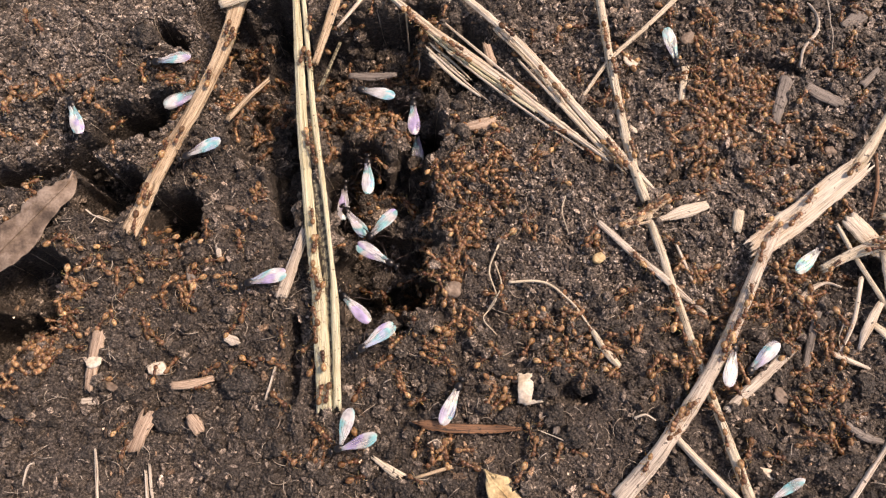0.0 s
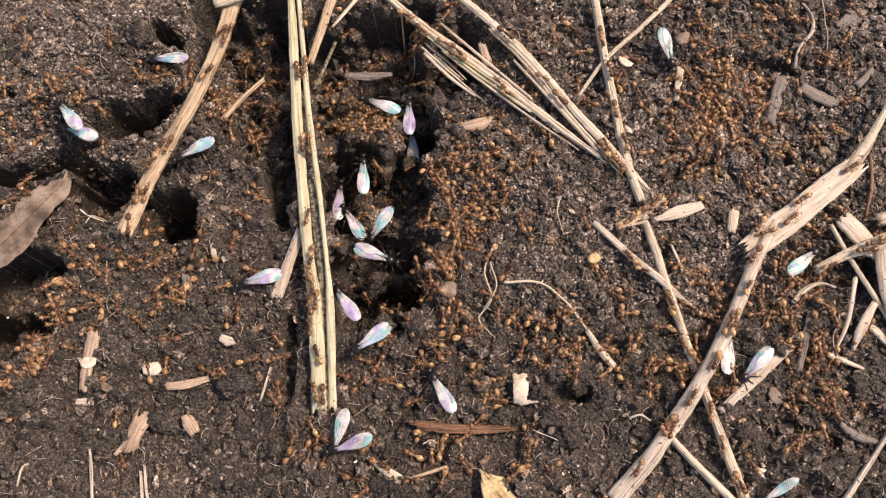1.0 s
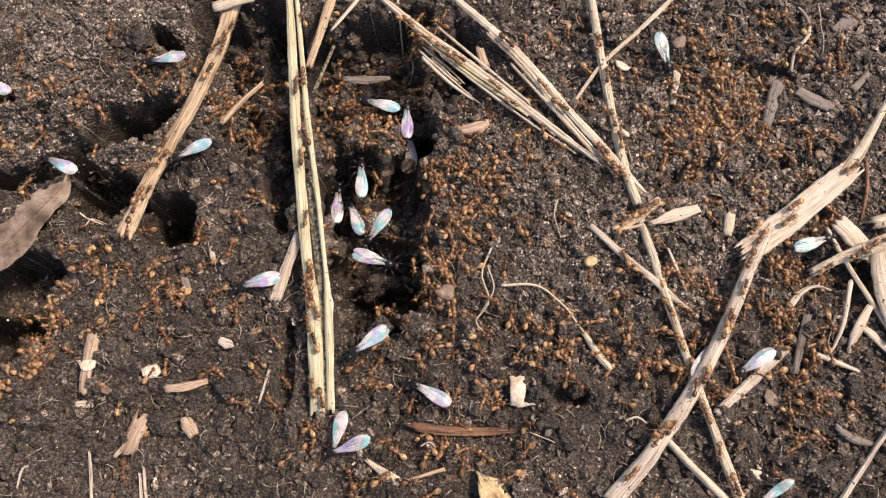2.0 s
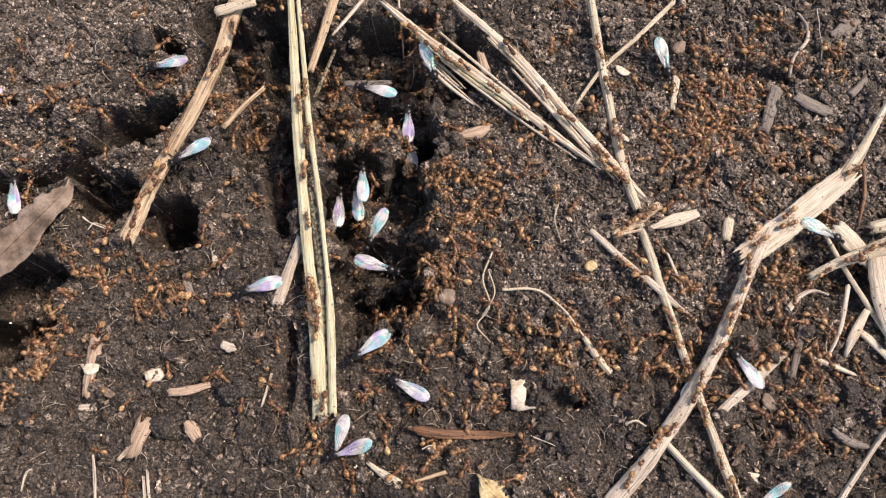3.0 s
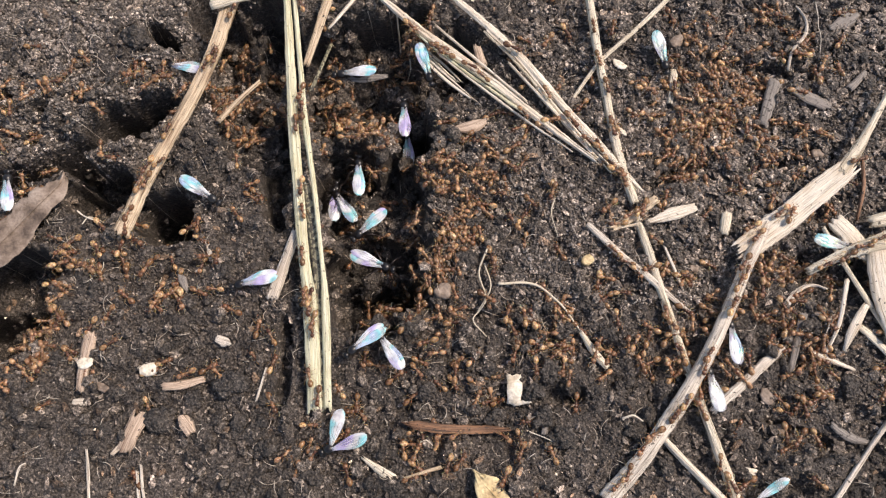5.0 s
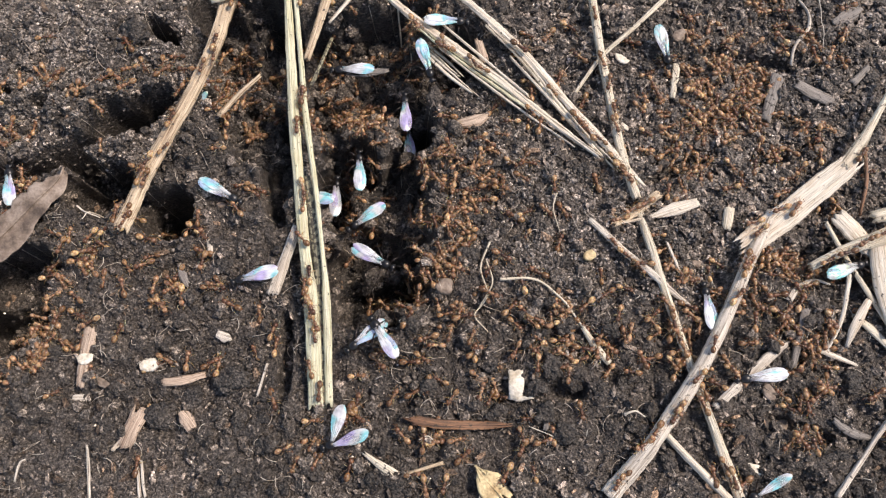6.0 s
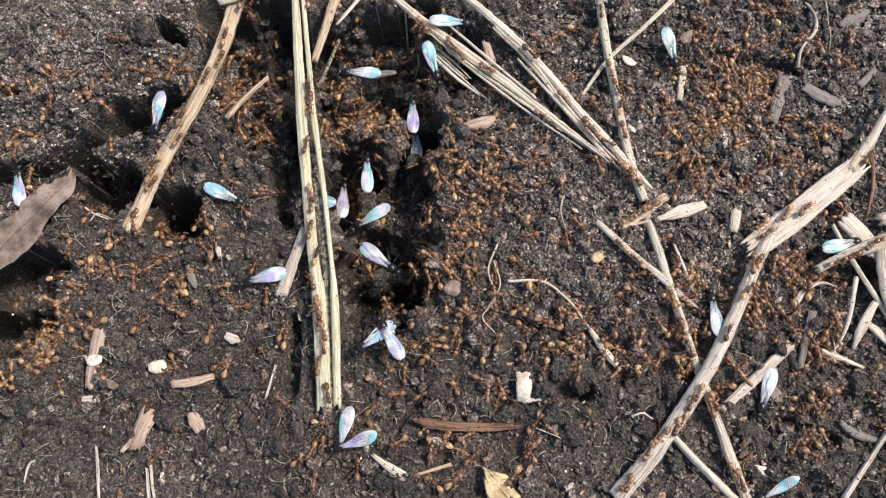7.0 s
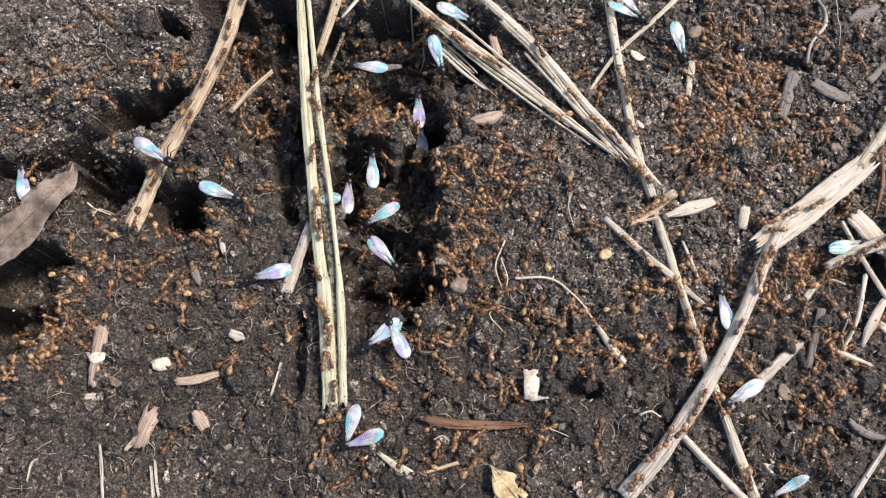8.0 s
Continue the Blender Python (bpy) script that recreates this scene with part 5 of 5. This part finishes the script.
def crawl(r, cx, cy, rx, ry):
    """Rows of seconds, x, y, heading of one milling ant."""
    x, y = cx + rx * r.gauss(0, 0.7), cy + ry * r.gauss(0, 0.7)
    a = r.uniform(0, 360)
    pace = 0.0 if r.random() < 0.4 else r.uniform(1.0, 5.5)
    rows = []
    for k in range(17):
        rows.append((k * 0.5, x, y, a))
        off = ((x - cx) / rx) ** 2 + ((y - cy) / ry) ** 2
        if off > 2.2:
            home = math.degrees(math.atan2(cy - y, cx - x))
            turn = max(-60, min(60, (home - a + 180) % 360 - 180))
        else:
            turn = r.gauss(0, 26 if pace else 14)
        a += max(-75, min(75, turn))
        go = 0.5 * pace * max(0, r.gauss(1, 0.5)) + (0 if pace else r.uniform(0, 0.15))
        x, y = x + go * math.cos(radians(a)), y + go * math.sin(radians(a))
    return rows


def march(r, path, wide):
    """Rows of an ant that follows a straw: seconds, x, y, heading, height."""
    c = spline(path, 60)
    s, way = r.uniform(2, 57), r.choice((-1, 1))
    pace = r.uniform(0, 3.0)
    side = r.uniform(-wide, wide)
    rows = []
    for k in range(17):
        i = min(max(s, 1), 57.9)
        j = int(i)
        p = c[j] + (c[j + 1] - c[j]) * (i - j)
        d = (c[j + 1] - c[j])[:2] * way
        n = np.array([-d[1], d[0]]) / np.linalg.norm(d)
        rows.append((k * 0.5, p[0] + n[0] * side, p[1] + n[1] * side, math.degrees(math.atan2(d[1], d[0])) + r.gauss(0, 12), p[2]))
        s += way * pace * 0.5 * r.uniform(0.2, 1.3)
        if s < 2 or s > 57:
            pace = 0
    return rows


MINORS = [worker("minor_worker_ant", 1, 0.89), worker("minor_worker_ant", -1, 0.82), worker("minor_worker_ant", 0.3, 0.95)]
MAJORS = [worker("major_worker_ant", 1, 1.0), worker("major_worker_ant", -0.6, 1.08)]
MALES = [male(-4, -3), male(7, 9, 0.9), male(1, -5, 0.3), male(-2, 48, 1.1, 1.35), male(-2, 46, 1.1, 0.95)]
COURSES = []


def send(model, rows, high):
    """Notes a model's course; the last ant of each model is the model itself."""
    COURSES.append((model, rows, high))


def fly(kind, z, rows):
    """A winged ant on its way: rows of seconds, x, y, heading; z is given where it stands on straw or in the hollow."""
    send(MALES[kind], rows, z if callable(z) else lambda x, y: footing(x, y) if z is None else max(z, level(x, y)))


def ant_unit(stride):
    """A simple small ant as arrays of places (mm) and triangles, for the clusters."""
    bm = blobs([(1.26, 0, 0.80, 0.48, 0.45, 0.35), (0.62, 0, 0.84, 0.40, 0.33, 0.30), (0.12, 0, 0.78, 0.50, 0.27, 0.26), (-0.42, 0, 0.72, 0.22, 0.2, 0.22), (-1.10, 0, 0.76, 0.70, 0.50, 0.46)], 8, 6)
    lines = []
    for s in (1, -1):
        lines.append([(1.62, 0.18 * s, 0.9, 0.045), (1.86, 0.54 * s, 1.03, 0.045), (2.4, (0.36 + 0.2 * stride * s) * s, 0.62, 0.05)])
        for i, (hx, kx, fx) in enumerate(((0.62, 1.0, 1.35), (0.32, 0.35, 0.30), (0.06, -0.45, -1.15))):
            w = 0.28 * stride * (1 if (i + (s > 0)) % 2 else -1)
            lines.append([(hx, 0.2 * s, 0.62, 0.05), (kx + w, 0.74 * s, 1.0, 0.042), (fx + 1.5 * w, 1.1 * s, 0.0, 0.025)])
    legs = tubes(lines, 3)
    co, tr = [], []
    for piece in (bm, legs):
        base = len(co)
        piece.verts.index_update()
        co += [v.co[:] for v in piece.verts]
        tr += [[base + f.verts[k].index for k in (0, i + 1, i + 2)] for f in piece.faces for i in range(len(f.verts) - 2)]
        piece.free()
    return np.array(co) / MM, np.array(tr)


HANDFULS = []


def crowd(label, spots, seed):
    """Ants packed together, too many to tell apart: joined handfuls that shift as they mill about."""
    r = random.Random(seed)
    units = [ant_unit(1), ant_unit(-0.8), ant_unit(0.2)]
    for cx, cy, rx, ry, count in spots:
        for share in range(0, count, 4):
            ax, ay = cx + rx * r.gauss(0, 0.55), cy + ry * r.gauss(0, 0.55)
            az = level(ax, ay)
            verts, tris, base = [], [], 0
            for _ in range(min(4, count - share)):
                x, y = ax + r.gauss(0, 2.0), ay + r.gauss(0, 2.0)
                co, tr = units[r.randrange(3)]
                m = np.array(Euler((r.uniform(-0.4, 0.4), r.uniform(-0.4, 0.4), r.uniform(0, 6.28))).to_matrix()) * r.uniform(0.76, 1.02)
                verts.append(co @ m.T + np.array((x - ax, y - ay, footing(x, y) - 0.35 - az)))
                tris.append(tr + base)
                base += len(co)
            ob = new("ant_cluster", big_mesh("ant_cluster", np.concatenate(verts) * MM, np.concatenate(tris), MILLING))
            ob.location = Vector((ax, ay, az)) * MM
            HANDFULS.append((ob, ax, ay, az))
            tagged(ob, label, "ants", kind="stuff")


crowd("dense cluster of amber-brown ants milling at the nest", CROWDS, 5)


def stride(ant, pace, seed):
    """Swings the legs of a walking ant, three and three in turn."""
    legs = [o for o in ant.children if o.name.startswith("leg")]
    for n, leg in enumerate(legs):
        rest = leg.location.copy()
        sign = 1 if n % 2 == (n // 3) % 2 else -1
        rows = [(k * 0.25, (5 + 3 * pace) * sign * math.sin(k * 1.9 + seed)) for k in range(33)]
        walk(leg, [(t, Matrix.Translation(rest) @ pose(0, 0, 0, 0, 0, a)) for t, a in rows])


def motions():
    r = random.Random(12)
    models = MINORS + MAJORS
    for spot in ANTS_HEAP + ANTS_MOUND + ANTS_NEST + ANTS_CRUST + ANTS_LITTER + ANTS_LOOSE:
        for _ in range(spot[4]):
            send(models[r.randrange(5)], crawl(r, *spot[:4]), lambda x, y: footing(x, y) - 0.3)
    for path, count, wide in STRAW_TRAILS + STALK_TRAILS:
        for _ in range(count):
            rows = march(r, path, wide)
            high = {(x, y): z for _, x, y, _, z in rows}
            send(models[r.randrange(5)], [q[:4] for q in rows], lambda x, y, high=high: high[x, y] - 0.1)
    fly(0, lambda x, y: footing(x, y) if y > 24 else 5.4, [(0, -50.9, 33.0, -174), (1, -50.5, 33.3, -182), (1.5, -50.8, 33.8, -178), (3, -50.8, 33.7, -171), (3.5, -50.6, 33.2, -168), (4.5, -50.6, 33.1, -165), (4.7, -50.3, 33.0, -167), (5.3, -45.2, 33.3, -209), (5.55, -45.0, 31.4, -152), (5.8, -44.8, 29.5, -96), (6.5, -51.9, 30.5, -96), (7, -50.3, 20.3, -98), (7.5, -51.0, 17.3, -80), (7.7, -50.6, 14.2, -49), (8, -50.1, 12.5, -33)])
    fly(0, None, [(0, -65.8, 22.0, 114), (0.6, -65.4, 22.1, 117), (1, -66.0, 22.1, 131), (1.5, -68.8, 23.2, 144), (1.7, -72.0, 25.0, 153), (2.1, -81.8, 28.6, 159), (8, -83.4, 27.1, 159)])
    fly(0, -1.5, [(0, -47.4, 27.1, 26), (0.15, -50.4, 25.2, 98), (0.3, -53.3, 23.4, 171), (0.6, -57.6, 23.8, 188), (0.9, -64.9, 20.9, 170), (1.2, -65.3, 18.1, 142), (1.7, -67.7, 17.0, 151), (2.3, -72.2, 13.6, 154), (2.8, -76.9, 11.4, 106), (3.5, -76.6, 9.6, 103), (7, -76.5, 10.4, 105), (8, -76.1, 10.6, 107)])
    fly(0, None, [(0, -44.1, 15.6, -157), (1, -44.2, 15.5, -155), (1.5, -44.3, 15.6, -157), (3, -45.0, 16.6, -152), (3.3, -44.5, 15.8, -141), (3.5, -44.4, 15.2, -127), (3.8, -44.2, 14.3, -106), (4, -44.1, 12.5, -80), (4.3, -43.8, 10.4, -57), (4.5, -43.6, 10.2, -53), (4.7, -42.8, 9.4, -42), (5.8, -38.1, 7.8, -28), (6.5, -37.9, 7.4, -26), (7, -38.3, 7.3, -24), (8, -39.6, 6.9, -20)])
    fly(2, None, [(0, -31.7, -7.3, -163), (3.5, -31.7, -7.3, -163), (8, -31.7, -7.3, -163)])
    fly(0, -4, [(0, -14.9, 14.0, 93), (3.5, -14.9, 14.0, 93), (8, -14.9, 14.0, 93)])
    fly(0, -7, [(0, -17.7, 5.9, 127), (0.5, -17.5, 5.9, 124), (1, -17.1, 5.7, 122), (1.5, -16.7, 5.7, 118), (2.8, -16.2, 11.2, 100), (3.5, -16.4, 11.2, 98), (4.5, -16.7, 10.4, 104), (5.3, -19.5, 8.4, 142), (6, -22.9, 7.0, 172), (8, -24.1, 6.2, 176)])
    fly(0, -5, [(0, -12.8, 3.6, 225), (0.5, -12.3, 4.0, 232), (1, -12.1, 3.6, 236), (1.5, -12.1, 3.6, 232), (3, -12.5, 4.5, 243), (3.5, -13.2, 4.2, 236), (4.5, -13.0, 4.1, 226), (6, -13.9, 4.8, 214), (7, -14.5, 5.0, 212), (8, -13.9, 4.6, 210)])
    fly(2, -3, [(0, -12.4, -2.3, -26), (0.4, -11.9, -2.0, -21), (3.5, -11.5, -2.8, -13), (8, -12.0, -3.2, -44)])
    fly(0, -1.5, [(0, -16.7, -11.0, 135), (0.6, -16.9, -10.4, 133), (1.2, -17.7, -9.9, 122), (1.7, -19.3, -8.9, 108), (2.8, -22.0, -6.3, 97), (8, -22.7, -7.0, 97)])
    fly(2, None, [(0, -12.8, -17.5, -141), (3.5, -12.8, -17.5, -141), (8, -12.8, -17.5, -141)])
    fly(0, None, [(0, 0.5, -26.9, 66), (0.5, -0.5, -25.4, 94), (1, -0.9, -25.2, 121), (1.5, -1.1, -25.3, 147), (2.8, -6.0, -24.2, 152), (3.3, -6.9, -23.1, 147), (3.5, -7.4, -22.6, 144), (4, -8.2, -19.3, 137), (4.5, -8.2, -18.9, 127), (5.8, -9.6, -17.4, 124), (8, -10.0, -17.1, 118)])
    fly(3, None, [(0, -15.9, -33.9, -158), (3.5, -15.9, -33.9, -158), (8, -15.9, -33.9, -158)])
    fly(0, -4, [(0, -6.7, 25.5, 92), (3.5, -6.7, 25.5, 92), (8, -6.7, 25.5, 92)])
    fly(0, -11, [(0, -6.3, 22.4, 94), (3.5, -6.3, 22.4, 94), (8, -6.3, 22.4, 94)])
    fly(0, -1.5, [(0, -14.3, 28.7, 164), (1, -12.2, 26.3, 156), (1.5, -12.1, 26.3, 161), (2.8, -12.5, 30.1, 162), (3.5, -15.3, 32.4, 169), (4.3, -16.4, 33.1, 187), (4.5, -16.2, 33.1, 186), (6.5, -17.0, 32.3, 175), (8, -16.7, 32.2, 171)])
    fly(0, 1.2, [(0, 40.5, 35.0, -77), (3.5, 40.5, 35.0, -77), (8, 40.5, 35.0, -77)])
    fly(0, 1, [(0, 61.3, -3.1, 42), (1, 61.1, -3.6, 36), (1.5, 61.1, -2.9, 16), (2, 64.1, -0.0, 18), (2.8, 66.1, 2.7, -26), (3.5, 67.0, 2.2, -27), (4.5, 67.8, 2.3, -29), (5.8, 69.1, -6.9, 19), (6.5, 68.4, -0.9, 14), (8, 67.3, -1.7, 12)])
    fly(0, 0.2, [(0, 45.5, -20.8, 73), (0.6, 46.0, -19.7, 75), (1, 46.4, -18.6, 78), (1.5, 45.1, -18.2, 61), (2.8, 41.6, -22.5, 58), (4.7, 42.0, -23.5, 57), (5.05, 45.3, -24.7, 114), (5.4, 48.6, -25.8, 171), (5.8, 51.6, -24.2, 186), (6.1, 51.7, -23.9, 190), (6.5, 52.6, -22.9, 227), (7, 51.8, -26.4, 250), (7.25, 50.8, -27.0, 210), (7.5, 49.8, -27.5, 174), (7.75, 47.6, -27.2, 192), (8, 45.4, -27.0, 210)])
    fly(0, 0.9, [(0, 50.3, -21.0, -137), (0.6, 49.1, -22.0, -175), (1, 49.9, -22.0, -135), (1.5, 50.1, -22.3, -133), (1.7, 50.6, -21.7, -133), (2.2, 50.5, -20.9, -171), (2.8, 49.7, -20.4, -238), (3.5, 49.5, -20.8, -232), (4, 48.6, -19.8, -258), (4.5, 48.9, -18.9, -269), (4.7, 49.0, -18.4, -270), (5.3, 47.3, -14.4, -263), (5.8, 45.0, -11.6, -265), (6.5, 44.4, -12.7, -267), (8, 44.5, -11.9, -264)])
    fly(4, None, [(0, 51.4, -43.2, -197), (3.5, 51.4, -43.2, -195), (8, 51.4, -43.2, -199)])
    fly(1, 1.5, [(0, 20.0, 55.6, -51), (6.4, 21.4, 54.9, -43), (7, 28.4, 46.2, -37), (7.4, 30.1, 45.1, -30), (8, 32.1, 41.8, -34)])
    fly(0, 2.2, [(0, -5.7, 57.1, -55), (4.7, -3.6, 56.6, -53), (5.8, 1.3, 40.3, 0), (6.5, 1.1, 40.4, 2), (8, 0.8, 40.5, -24)])
    fly(0, 0.8, [(0, -10.0, 60.6, -85), (1.9, -7.6, 56.9, -77), (2.8, -2.5, 35.1, -72), (8, -3.0, 32.6, -74)])
    fly(0, -8, [(0, -19.6, 10.4, 90), (3.5, -19.6, 10.4, 90), (8, -19.6, 10.4, 90)])
    for ob, x, y, z in HANDFULS:
        rows, dx, dy, a = [], 0.0, 0.0, 0.0
        for k in range(21):
            rows.append((k * 0.4, pose((x + dx) * MM, (y + dy) * MM, z * MM, 0, 0, a)))
            dx, dy, a = 0.85 * dx + r.gauss(0, 0.32), 0.85 * dy + r.gauss(0, 0.32), 0.9 * a + r.gauss(0, 7)
        walk(ob, rows)
    last = {model: i for i, (model, _, _) in enumerate(COURSES)}
    ants = [model if last[model] == i else copy_thing(model, Matrix()) for i, (model, _, _) in enumerate(COURSES)]
    for ant, (_, rows, high) in zip(ants, COURSES):
        walk(ant, [(t, pose(x * MM, y * MM, high(x, y) * MM, 0, 0, a)) for t, x, y, a in rows])
    far = [sum(math.hypot(b[1] - a[1], b[2] - a[2]) for a, b in zip(rows, rows[1:])) for _, rows, _ in COURSES]
    brisk = sorted(range(len(ants)), key=lambda i: -far[i])[:110]
    for i in brisk:
        stride(ants[i], min(far[i] / 8.0, 6.0), i)


motions()
